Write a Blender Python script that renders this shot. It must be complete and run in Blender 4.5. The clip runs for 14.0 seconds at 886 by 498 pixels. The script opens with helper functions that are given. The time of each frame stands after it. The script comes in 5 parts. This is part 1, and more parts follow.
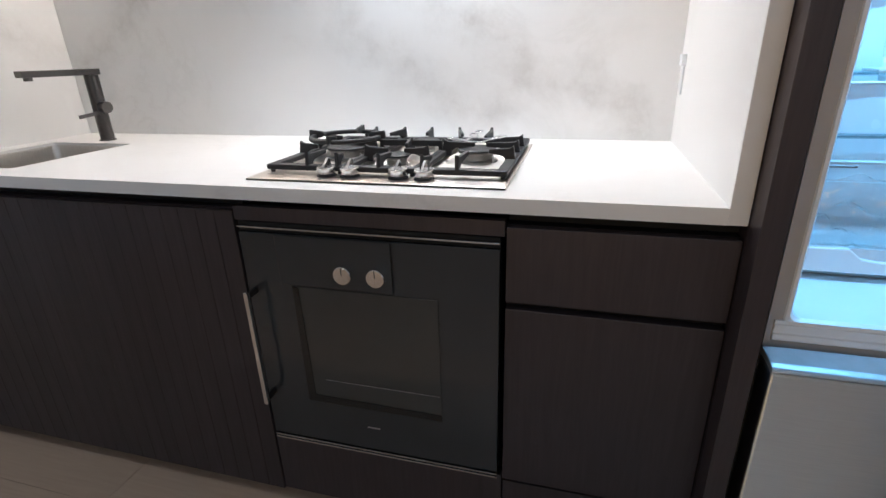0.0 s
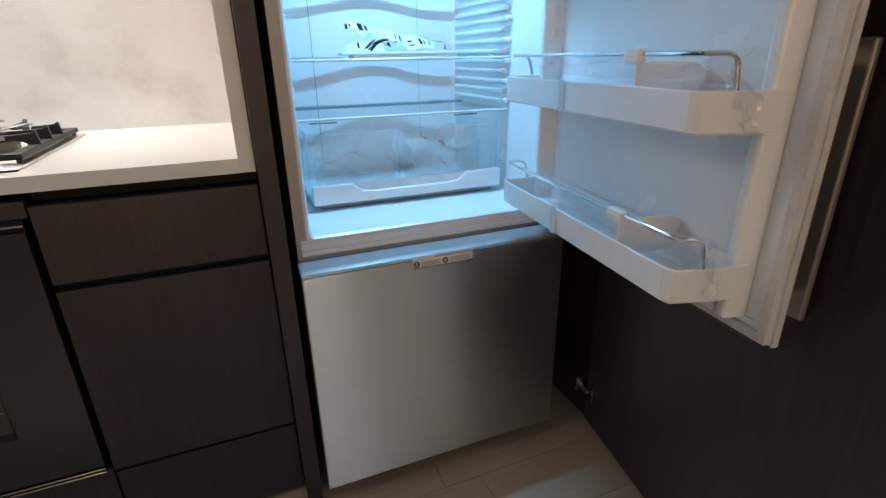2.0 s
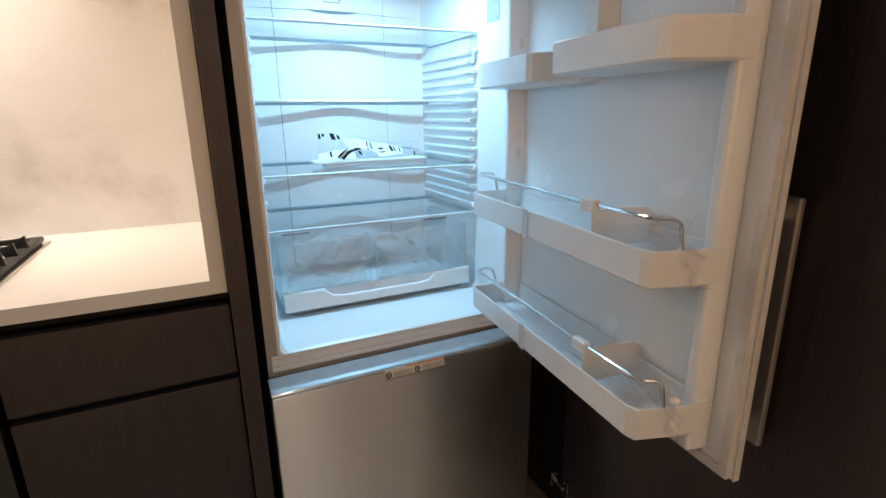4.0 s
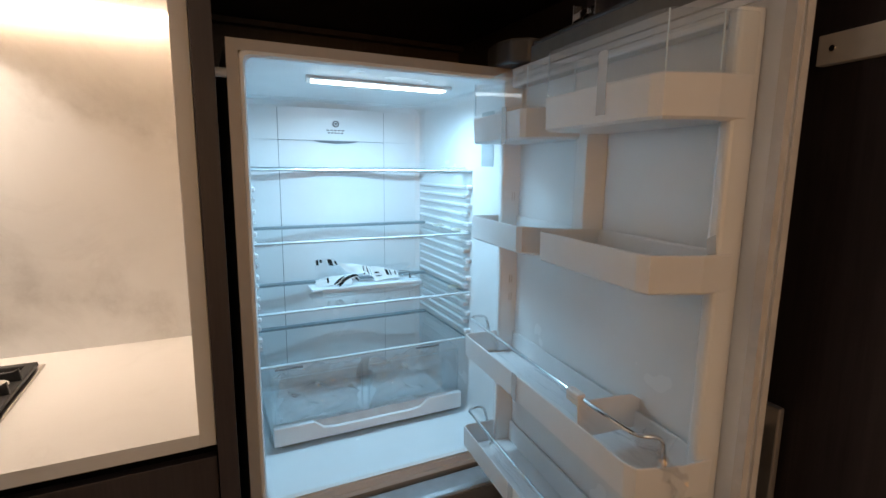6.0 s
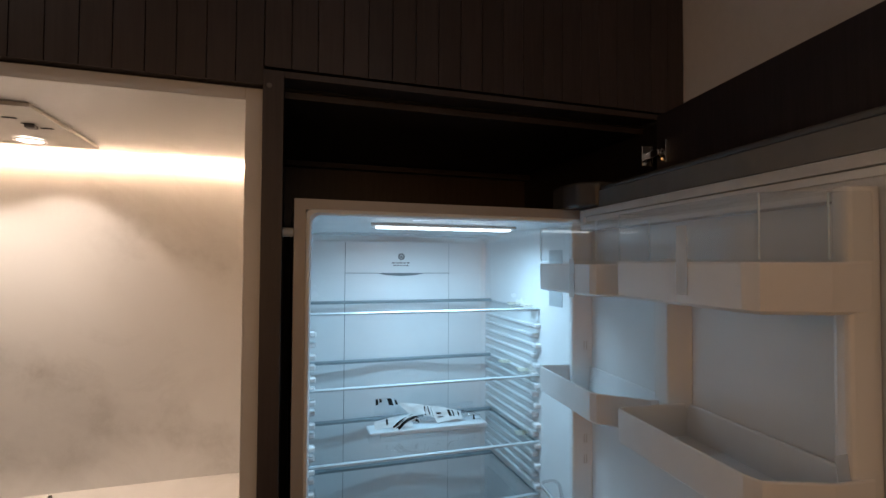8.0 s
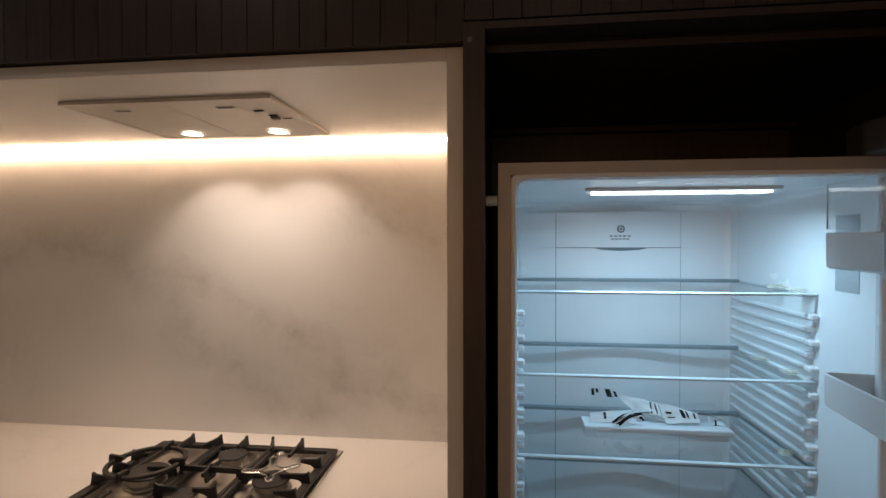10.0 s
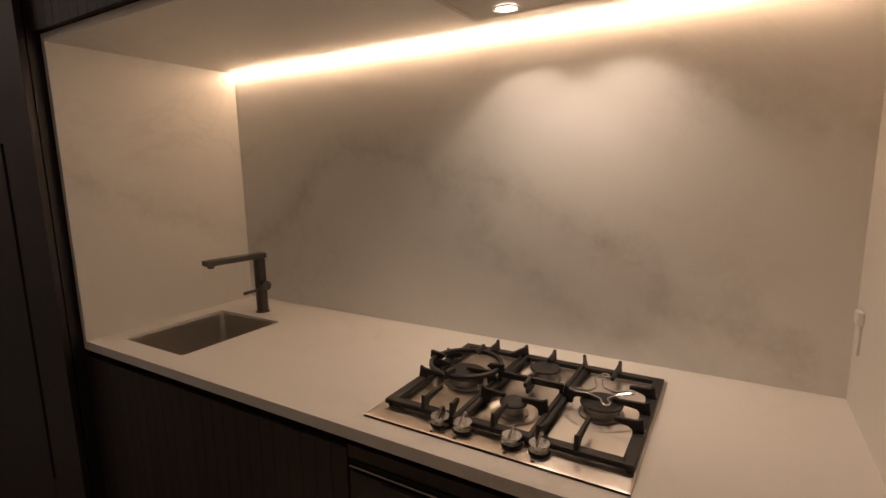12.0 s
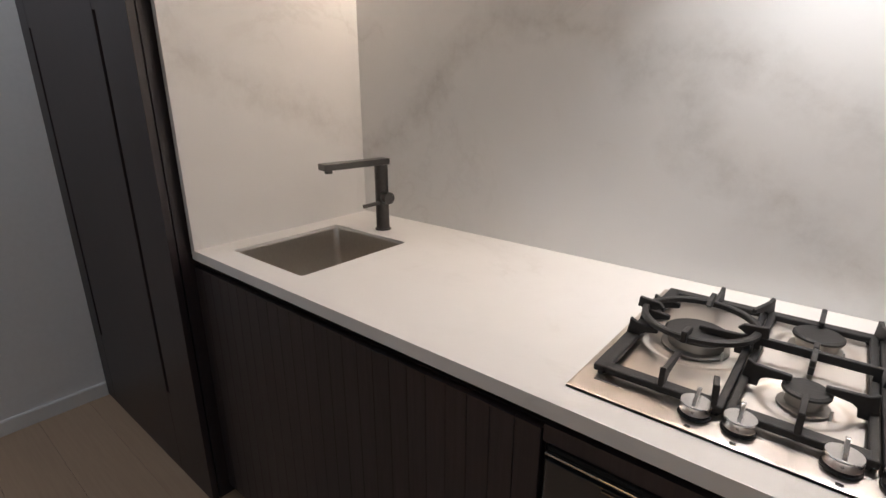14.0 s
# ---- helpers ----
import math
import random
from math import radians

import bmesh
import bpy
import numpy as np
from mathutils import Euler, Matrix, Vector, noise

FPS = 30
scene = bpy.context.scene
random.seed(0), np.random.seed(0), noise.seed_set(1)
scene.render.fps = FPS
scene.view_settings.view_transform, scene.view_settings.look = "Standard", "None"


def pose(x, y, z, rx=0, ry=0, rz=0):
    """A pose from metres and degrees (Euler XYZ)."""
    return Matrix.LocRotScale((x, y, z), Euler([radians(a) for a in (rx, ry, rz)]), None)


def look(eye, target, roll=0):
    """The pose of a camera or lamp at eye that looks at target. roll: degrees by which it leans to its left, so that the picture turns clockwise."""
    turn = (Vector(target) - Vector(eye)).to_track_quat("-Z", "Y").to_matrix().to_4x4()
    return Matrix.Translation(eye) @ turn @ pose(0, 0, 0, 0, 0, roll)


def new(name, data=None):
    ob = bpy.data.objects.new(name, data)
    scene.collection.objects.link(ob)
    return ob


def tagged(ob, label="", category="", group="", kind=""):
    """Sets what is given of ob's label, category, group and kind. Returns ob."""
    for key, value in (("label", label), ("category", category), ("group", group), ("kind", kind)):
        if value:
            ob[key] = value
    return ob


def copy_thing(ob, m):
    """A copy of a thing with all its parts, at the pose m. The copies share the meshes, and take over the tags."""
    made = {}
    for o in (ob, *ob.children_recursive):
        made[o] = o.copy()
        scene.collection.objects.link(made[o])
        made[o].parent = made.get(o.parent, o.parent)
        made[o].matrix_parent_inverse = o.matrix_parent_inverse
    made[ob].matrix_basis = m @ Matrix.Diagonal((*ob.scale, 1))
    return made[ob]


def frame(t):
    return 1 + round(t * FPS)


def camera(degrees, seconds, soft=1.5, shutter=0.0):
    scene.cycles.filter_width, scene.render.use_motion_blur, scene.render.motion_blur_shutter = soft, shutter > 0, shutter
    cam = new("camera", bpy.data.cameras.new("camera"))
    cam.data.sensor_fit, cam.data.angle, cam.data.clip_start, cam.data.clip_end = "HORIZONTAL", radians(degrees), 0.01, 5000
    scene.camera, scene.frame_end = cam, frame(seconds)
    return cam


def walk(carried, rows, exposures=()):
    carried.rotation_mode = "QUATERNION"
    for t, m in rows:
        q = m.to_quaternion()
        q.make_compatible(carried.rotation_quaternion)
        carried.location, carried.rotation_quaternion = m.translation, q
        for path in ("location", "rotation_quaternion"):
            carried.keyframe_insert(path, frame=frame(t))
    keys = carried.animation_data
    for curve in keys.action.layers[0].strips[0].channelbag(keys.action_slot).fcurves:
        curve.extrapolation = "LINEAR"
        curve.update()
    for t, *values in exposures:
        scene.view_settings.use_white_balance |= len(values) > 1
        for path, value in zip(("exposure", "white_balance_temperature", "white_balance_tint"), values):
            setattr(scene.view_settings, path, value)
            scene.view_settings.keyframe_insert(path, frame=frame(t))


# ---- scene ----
cam = camera(83.7, 14.0)
PATH = [
    (0, (-0.244, -0.888, 1.177), (-0.759, 0.9, 0.445), -1.8),
    (0.5, (-0.205, -0.992, 1.163), (-0.317, 0.882, 0.474), -2.0),
    (1, (-0.135, -1.05, 1.14), (0.121, 0.809, 0.449), -2.1),
    (1.5, (-0.038, -1.086, 1.113), (0.479, 0.708, 0.397), -1.8),
    (2, (0.006, -1.101, 1.115), (0.706, 0.625, 0.386), -1.0),
    (2.5, (0.016, -1.107, 1.131), (0.785, 0.599, 0.427), -0.9),
    (3, (0.012, -1.101, 1.171), (0.814, 0.621, 0.546), -1.5),
    (3.2, (0.013, -1.1, 1.183), (0.818, 0.635, 0.597), -1.6),
    (5.3, (0.028, -1.065, 1.4), (0.903, 0.672, 0.934), 0.9),
    (5.5, (0.034, -1.07, 1.421), (0.899, 0.68, 0.984), 0.8),
    (6, (0.037, -1.073, 1.475), (0.899, 0.702, 1.152), 0.6),
    (6.5, (0.037, -1.065, 1.509), (0.914, 0.723, 1.328), 0.2),
    (7, (0.033, -1.065, 1.543), (0.91, 0.732, 1.505), 0.1),
    (7.2, (0.036, -1.062, 1.563), (0.888, 0.747, 1.58), -0.0),
    (9.3, (0.138, -0.929, 1.6), (0.178, 1.07, 1.621), 0.2),
    (9.5, (0.13, -0.92, 1.591), (0.099, 1.079, 1.588), 0.0),
    (10, (0.095, -0.897, 1.58), (-0.131, 1.089, 1.542), -0.1),
    (10.2, (0.07, -0.89, 1.578), (-0.246, 1.084, 1.516), 0.3),
    (10.4, (0.05, -0.865, 1.568), (-0.373, 1.089, 1.505), -0.2),
    (10.5, (0.021, -0.872, 1.57), (-0.439, 1.073, 1.492), -0.0),
    (11, (-0.08, -0.818, 1.544), (-0.773, 1.049, 1.365), -0.5),
    (11.5, (-0.174, -0.788, 1.502), (-1.056, 0.985, 1.224), -1.2),
    (12, (-0.262, -0.773, 1.495), (-1.269, 0.923, 1.168), -1.0),
    (12.5, (-0.36, -0.749, 1.451), (-1.466, 0.845, 0.967), -1.1),
    (13, (-0.468, -0.748, 1.394), (-1.698, 0.683, 0.732), -1.4),
    (13.5, (-0.584, -0.725, 1.376), (-1.87, 0.646, 0.694), -0.7),
    (14, (-0.686, -0.608, 1.381), (-1.901, 0.859, 0.77), 0.0),
]
EXPOSURES = [
    (0.0, 0.58, 5150, 6), (0.5, 0.42, 5150, 8), (1.0, 0.43, 5250, 8), (1.5, 0.42, 5650, 8), (2.0, 0.45, 5800, 8), (2.5, 0.47, 6350, 12), (3.0, 0.47, 6700, 13), (5.5, 0.04, 7350, 15), (6.5, -0.3, 7500, 17), (7.0, -0.5, 7600, 19),
    (9.5, -0.88, 7600, 20), (10.0, -0.98, 7900, 21), (10.5, -1.08, 8250, 22), (11.0, -1.16, 8600, 22), (12.0, -1.28, 8500, 22), (12.5, -1.38, 7250, 19), (13.0, -1.18, 6400, 15), (13.5, -0.36, 5900, 11), (14.0, -0.08, 5800, 10),
]
walk(cam, [(t, look(eye, target, roll)) for t, eye, target, roll in PATH], EXPOSURES)

# ---- world, lights ----
world = bpy.data.worlds.new("dusk")
scene.world = world
world.use_nodes = True
wn = world.node_tree
sky = wn.nodes.new("ShaderNodeTexSky")
sky.sky_type, sky.sun_disc, sky.sun_elevation, sky.sun_rotation = "NISHITA", False, radians(4), radians(200)
wn.links.new(sky.outputs[0], wn.nodes["Background"].inputs[0])
wn.nodes["Background"].inputs[1].default_value = 0.06


def lamp(name, kind, m, energy, colour, **kw):
    data = bpy.data.lights.new(name, kind)
    data.energy, data.color = energy, colour
    for key in kw:
        if key == "size":
            data.size = kw[key]
        elif key == "size_y":
            data.shape = "RECTANGLE"
            data.size_y = kw[key]
        elif key == "spread":
            data.spread = radians(kw[key])
        elif key == "cone":
            data.spot_size = radians(kw[key])
        elif key == "blend":
            data.spot_blend = kw[key]
        elif key == "soft":
            data.shadow_soft_size = kw[key]
    ob = new(name, data)
    ob.matrix_world = m
    return ob


WARM, COOL, DAY = (1.0, 0.755, 0.545), (0.32, 0.68, 1.0), (0.92, 0.96, 1.0)
# area lamp added behind the viewpoint as soft daylight fill; no window is known
lamp("added_daylight_fill", "AREA", look((-0.5, -3.68, 1.5), (-0.5, 0, 1.3)), 3.5, DAY, size=2.5, size_y=1.7)
lamp("fridge_lamp_light", "AREA", look((0.455, 0.16, 1.668), (0.455, 0.30, 0.9)), 4.4, COOL, spread=150, size=0.36, size_y=0.03)
# overhead fill from unseen fittings, placed to brighten the floor and walls
DOWN = [(-2.75, -0.60, 4.4), (-0.80, -0.65, 0.8), (0.38, -1.50, 0.7), (0.45, -3.3, 2.8)]
for lx, ly, watts in DOWN:
    lamp("unseen_downlight_fill", "AREA", look((lx, ly, 2.585), (lx, ly + 0.01, 0)), watts, (1.0, 0.97, 0.94), size=0.09, spread=172)
for lx in (-0.800, -0.536):
    lamp("hood_spot_light", "SPOT", look((lx, 0.47, 1.882), (lx, 0.915, 0.882)), 2.5, (1.0, 0.96, 0.90), cone=86, blend=0.32, soft=0.010)
    lamp("hood_lens_light", "AREA", look((lx, 0.47, 1.880), (lx, 0.471, 0.9)), 1.2, (1.0, 0.92, 0.83), size=0.05, spread=130)

# ---- materials ----


def nodes_of(name):
    m = bpy.data.materials.new(name)
    m.use_nodes = True
    return m, m.node_tree.nodes, m.node_tree.links, m.node_tree.nodes["Principled BSDF"]


def ramp(nodes, stops):
    r = nodes.new("ShaderNodeValToRGB")
    while len(r.color_ramp.elements) < len(stops):
        r.color_ramp.elements.new(0.5)
    for e, (p, c) in zip(r.color_ramp.elements, stops):
        e.position, e.color = p, (*c, 1)
    return r


def noise_node(nodes, links, scale, detail=4, stretch=(1, 1, 1), rough=0.55, distort=0.0, space="Position"):
    if space == "Object":
        src = nodes.new("ShaderNodeTexCoord").outputs["Object"]
    else:
        src = nodes.new("ShaderNodeNewGeometry").outputs["Position"]
    mp = nodes.new("ShaderNodeMapping")
    mp.inputs["Scale"].default_value = stretch
    links.new(src, mp.inputs[0])
    n = nodes.new("ShaderNodeTexNoise")
    n.inputs["Scale"].default_value, n.inputs["Detail"].default_value = scale, detail
    n.inputs["Roughness"].default_value, n.inputs["Distortion"].default_value = rough, distort
    links.new(mp.outputs[0], n.inputs[0])
    return n


def bump(nodes, links, bsdf, height, strength, distance=0.002):
    b = nodes.new("ShaderNodeBump")
    b.inputs["Strength"].default_value, b.inputs["Distance"].default_value = strength, distance
    links.new(height, b.inputs["Height"])
    links.new(b.outputs[0], bsdf.inputs["Normal"])


def plain(name, colour, rough=0.5, metal=0.0, vary=0.08, scale=30.0, relief=0.05, stretch=(1, 1, 1), coat=0.0, spec=0.5, smudge=0.07):
    """A painted, moulded or metal surface with slight mottling, smudged gloss and fine relief."""
    m, nodes, links, b = nodes_of(name)
    n = noise_node(nodes, links, scale, 5, stretch)
    lo = tuple(c * (1 - vary) for c in colour)
    hi = tuple(min(1, c * (1 + vary)) for c in colour)
    r = ramp(nodes, [(0.3, lo), (0.7, hi)])
    links.new(n.outputs[0], r.inputs[0])
    links.new(r.outputs[0], b.inputs["Base Color"])
    n2 = noise_node(nodes, links, 5.0, 3)
    mr = nodes.new("ShaderNodeMapRange")
    mr.inputs["To Min"].default_value, mr.inputs["To Max"].default_value = max(0.02, rough - smudge), min(1, rough + smudge)
    links.new(n2.outputs[0], mr.inputs[0])
    links.new(mr.outputs[0], b.inputs["Roughness"])
    b.inputs["Metallic"].default_value = metal
    b.inputs["Coat Weight"].default_value = coat
    b.inputs["Specular IOR Level"].default_value = spec
    if relief:
        bump(nodes, links, b, n.outputs[0], relief)
    return m


def wood(name, dark, light, rough=0.45, along="z", scale=9.0, per_piece=0.25, spec=0.5):
    """Stained timber: fine grain drawn out along one axis, broad tone shifts, a different tone for each piece."""
    m, nodes, links, b = nodes_of(name)
    st = {"z": (14, 14, 0.7), "x": (0.7, 14, 14), "y": (14, 0.7, 14)}[along]
    n = noise_node(nodes, links, scale, 8, st, 0.65, 0.4)
    r = ramp(nodes, [(0.28, dark), (0.72, light)])
    links.new(n.outputs[0], r.inputs[0])
    big = noise_node(nodes, links, 2.2, 3, tuple(0.25 if s > 1 else 0.1 for s in st))
    info = nodes.new("ShaderNodeObjectInfo")
    add = nodes.new("ShaderNodeMath")
    add.operation = "ADD"
    links.new(big.outputs[0], add.inputs[0])
    links.new(info.outputs["Random"], add.inputs[1])
    mr = nodes.new("ShaderNodeMapRange")
    mr.inputs["From Max"].default_value = 2.0
    mr.inputs["To Min"].default_value, mr.inputs["To Max"].default_value = 1 - per_piece, 1 + per_piece
    links.new(add.outputs[0], mr.inputs[0])
    mul = nodes.new("ShaderNodeVectorMath")
    mul.operation = "SCALE"
    links.new(r.outputs[0], mul.inputs[0])
    links.new(mr.outputs[0], mul.inputs["Scale"])
    links.new(mul.outputs[0], b.inputs["Base Color"])
    b.inputs["Roughness"].default_value = rough
    b.inputs["Specular IOR Level"].default_value = spec
    bump(nodes, links, b, n.outputs[0], 0.25, 0.0008)
    return m


def clear(name, tint=(0.97, 0.99, 1.0), rough=0.03, haze=0.04, gloss=0.7, sheen=0.045):
    """Thin clear sheet: see-through, with gloss that grows at grazing angles and a trace of haze."""
    m, nodes, links, b = nodes_of(name)
    tr = nodes.new("ShaderNodeBsdfTransparent")
    tr.inputs[0].default_value = (*tint, 1)
    b.inputs["Base Color"].default_value = (*tint, 1)
    b.inputs["Roughness"].default_value = 0.5
    gl = nodes.new("ShaderNodeBsdfGlossy")
    gl.inputs["Roughness"].default_value = rough
    n = noise_node(nodes, links, 40, 3)
    bp = nodes.new("ShaderNodeBump")
    bp.inputs["Strength"].default_value, bp.inputs["Distance"].default_value = 0.05, 0.002
    links.new(n.outputs[0], bp.inputs["Height"])
    links.new(bp.outputs[0], gl.inputs["Normal"])
    lw = nodes.new("ShaderNodeLayerWeight")
    lw.inputs["Blend"].default_value = 0.5
    pw = nodes.new("ShaderNodeMath")
    pw.operation = "POWER"
    pw.inputs[1].default_value = 4.0
    links.new(lw.outputs["Facing"], pw.inputs[0])
    fr = nodes.new("ShaderNodeMapRange")
    fr.inputs["To Min"].default_value, fr.inputs["To Max"].default_value = sheen, gloss
    links.new(pw.outputs[0], fr.inputs[0])
    hz = nodes.new("ShaderNodeMixShader")
    hz.inputs[0].default_value = haze
    links.new(tr.outputs[0], hz.inputs[1])
    links.new(b.outputs[0], hz.inputs[2])
    mix = nodes.new("ShaderNodeMixShader")
    links.new(fr.outputs[0], mix.inputs[0])
    links.new(hz.outputs[0], mix.inputs[1])
    links.new(gl.outputs[0], mix.inputs[2])
    links.new(mix.outputs[0], nodes["Material Output"].inputs[0])
    return m


def glow(name, colour, strength):
    m, nodes, links, b = nodes_of(name)
    b.inputs["Base Color"].default_value = (0.9, 0.9, 0.9, 1)
    b.inputs["Emission Color"].default_value = (*colour, 1)
    b.inputs["Emission Strength"].default_value = strength
    return m


VEINS = [
    [(-2.14, 1.16), (-1.88, 1.29), (-1.70, 1.48), (-1.51, 1.575), (-1.24, 1.55), (-1.15, 1.43), (-0.99, 1.40), (-0.965, 1.21), (-0.80, 1.145), (-0.67, 1.03), (-0.52, 1.01), (-0.435, 1.14)],
    [(-1.15, 1.465), (-0.90, 1.46), (-0.74, 1.33), (-0.59, 1.24), (-0.49, 1.20), (-0.42, 1.12), (-0.26, 1.09), (-0.10, 1.02)],
    [(-0.44, 1.76), (-0.26, 1.675), (-0.115, 1.62), (0.0, 1.56)],
]
SIDE_VEIN = [[(0.0, 1.49), (0.10, 1.41), (0.22, 1.40), (0.35, 1.37), (0.44, 1.32), (0.60, 1.26)]]


def stone(name, veins=(), across="x", rough=0.30):
    """White slab: faint cloud, soft grey veins that wander along given lines, thin broken dark threads."""
    m, nodes, links, b = nodes_of(name)

    def math_node(op, a, c=None, clamp=False):
        n = nodes.new("ShaderNodeMath")
        n.operation, n.use_clamp = op, clamp
        for i, v in enumerate((a, c)):
            if v is None:
                continue
            if isinstance(v, (int, float)):
                n.inputs[i].default_value = v
            else:
                links.new(v, n.inputs[i])
        return n.outputs[0]

    geo = nodes.new("ShaderNodeNewGeometry")
    warp = noise_node(nodes, links, 5.0, 6, rough=0.62)
    sub = nodes.new("ShaderNodeVectorMath")
    sub.operation = "SUBTRACT"
    links.new(warp.outputs["Color"], sub.inputs[0])
    sub.inputs[1].default_value = (0.5, 0.5, 0.5)
    sc = nodes.new("ShaderNodeVectorMath")
    sc.operation = "SCALE"
    sc.inputs["Scale"].default_value = 0.24
    links.new(sub.outputs[0], sc.inputs[0])
    fine = noise_node(nodes, links, 26.0, 6, rough=0.7)
    fsub = nodes.new("ShaderNodeVectorMath")
    fsub.operation = "MULTIPLY_ADD"
    links.new(fine.outputs["Color"], fsub.inputs[0])
    fsub.inputs[1].default_value = (0.075, 0.075, 0.075)
    fsub.inputs[2].default_value = (-0.0375, -0.0375, -0.0375)
    both = nodes.new("ShaderNodeVectorMath")
    both.operation = "ADD"
    links.new(sc.outputs[0], both.inputs[0])
    links.new(fsub.outputs[0], both.inputs[1])
    add = nodes.new("ShaderNodeVectorMath")
    add.operation = "ADD"
    links.new(geo.outputs["Position"], add.inputs[0])
    links.new(both.outputs[0], add.inputs[1])
    flat = nodes.new("ShaderNodeVectorMath")
    flat.operation = "MULTIPLY"
    flat.inputs[1].default_value = (1, 0, 1) if across == "x" else (0, 1, 1)
    links.new(add.outputs[0], flat.inputs[0])
    near = None
    for line in veins:
        for p, q in zip(line, line[1:]):
            a = Vector((p[0], 0, p[1])) if across == "x" else Vector((0, p[0], p[1]))
            e = (Vector((q[0], 0, q[1])) if across == "x" else Vector((0, q[0], q[1]))) - a
            pa = nodes.new("ShaderNodeVectorMath")
            pa.operation = "SUBTRACT"
            links.new(flat.outputs[0], pa.inputs[0])
            pa.inputs[1].default_value = a
            dot = nodes.new("ShaderNodeVectorMath")
            dot.operation = "DOT_PRODUCT"
            links.new(pa.outputs[0], dot.inputs[0])
            dot.inputs[1].default_value = e / e.length_squared
            h = math_node("MAXIMUM", math_node("MINIMUM", dot.outputs["Value"], 1.0), 0.0)
            eh = nodes.new("ShaderNodeVectorMath")
            eh.operation = "SCALE"
            eh.inputs[0].default_value = e
            links.new(h, eh.inputs["Scale"])
            dist = nodes.new("ShaderNodeVectorMath")
            dist.operation = "DISTANCE"
            links.new(pa.outputs[0], dist.inputs[0])
            links.new(eh.outputs[0], dist.inputs[1])
            near = dist.outputs["Value"] if near is None else math_node("MINIMUM", near, dist.outputs["Value"])
    cloud = noise_node(nodes, links, 1.6, 5, rough=0.6, distort=0.6)
    patch = noise_node(nodes, links, 9.0, 6, rough=0.7)
    thread = noise_node(nodes, links, 2.3, 7, rough=0.62, distort=1.3)
    line_n = math_node("ABSOLUTE", math_node("SUBTRACT", thread.outputs[0], 0.5))
    thin = math_node("SUBTRACT", 1.0, math_node("MULTIPLY", line_n, 28.0), True)
    thin = math_node("MULTIPLY", thin, math_node("MULTIPLY", math_node("SUBTRACT", cloud.outputs[0], 0.47, True), 0.55))
    grey = math_node("ADD", math_node("MULTIPLY", math_node("SUBTRACT", cloud.outputs[0], 0.45, True), 0.25), thin)
    if near is not None:
        soft = math_node("SUBTRACT", 1.0, math_node("DIVIDE", near, 0.082), True)
        core = math_node("SUBTRACT", 1.0, math_node("DIVIDE", near, 0.022), True)
        v = math_node("ADD", math_node("MULTIPLY", soft, 0.17), math_node("MULTIPLY", core, 0.03))
        v = math_node("MULTIPLY", v, math_node("MULTIPLY", math_node("SUBTRACT", patch.outputs[0], 0.27, True), 3.8))
        grey = math_node("ADD", grey, v)
    r = ramp(nodes, [(0.0, (0.79, 0.785, 0.775)), (0.5, (0.52, 0.50, 0.475)), (1.0, (0.35, 0.335, 0.32))])
    links.new(grey, r.inputs[0])
    links.new(r.outputs[0], b.inputs["Base Color"])
    b.inputs["Roughness"].default_value = rough
    bump(nodes, links, b, patch.outputs[0], 0.02)
    return m


STONE = stone("white_stone_slab")
STONE_BACK = stone("veined_stone_slab", VEINS, "x")
STONE_SIDE = stone("veined_stone_side", SIDE_VEIN, "y")
DARK_WOOD = wood("dark_stained_veneer", (0.0235, 0.0174, 0.0190), (0.0425, 0.0320, 0.0344), 0.42)
DARK_GAP = plain("shadow_gap_black", (0.008, 0.008, 0.008), 0.6, spec=0.2)
WHITE_WALL = plain("white_wall_paint", (0.82, 0.82, 0.82), 0.7, vary=0.02, scale=60, relief=0.03)
SKIRT = plain("white_skirting_paint", (0.78, 0.78, 0.77), 0.4, vary=0.02)
OAK = wood("oiled_oak", (0.44, 0.32, 0.22), (0.50, 0.368, 0.258), 0.42, "x", 6.0, 0.06)
STEEL = plain("brushed_steel", (0.76, 0.74, 0.72), 0.20, 1.0, 0.05, 60, 0.0, (20, 1, 1))
STEEL_V = plain("brushed_steel_upright", (0.84, 0.82, 0.80), 0.40, 1.0, 0.05, 60, 0.0, (0.3, 0.3, 20), smudge=0.012)
sn, sl = STEEL_V.node_tree.nodes, STEEL_V.node_tree.links
up_brush = sn.new("ShaderNodeCombineXYZ")
up_brush.inputs[2].default_value = 1.0
sl.new(up_brush.outputs[0], sn["Principled BSDF"].inputs["Tangent"])
sn["Principled BSDF"].inputs["Anisotropic"].default_value = 1.0
HOB_STEEL = plain("cross_brushed_steel", (0.58, 0.54, 0.50), 0.31, 1.0, 0.04, 60, 0.0, (1, 30, 30), smudge=0.005)
hn, hl = HOB_STEEL.node_tree.nodes, HOB_STEEL.node_tree.links
across_brush = hn.new("ShaderNodeCombineXYZ")
across_brush.inputs[1].default_value = 1.0
hl.new(across_brush.outputs[0], hn["Principled BSDF"].inputs["Tangent"])
hn["Principled BSDF"].inputs["Anisotropic"].default_value = 0.90
CHROME = plain("polished_chrome", (0.75, 0.75, 0.76), 0.12, 1.0, 0.02)
GUNMETAL = plain("gunmetal_brushed", (0.10, 0.095, 0.09), 0.32, 1.0, 0.08, 80, 0.03)
IRON = plain("matt_cast_iron", (0.018, 0.018, 0.019), 0.55, 0.0, 0.2, 220, 0.25)
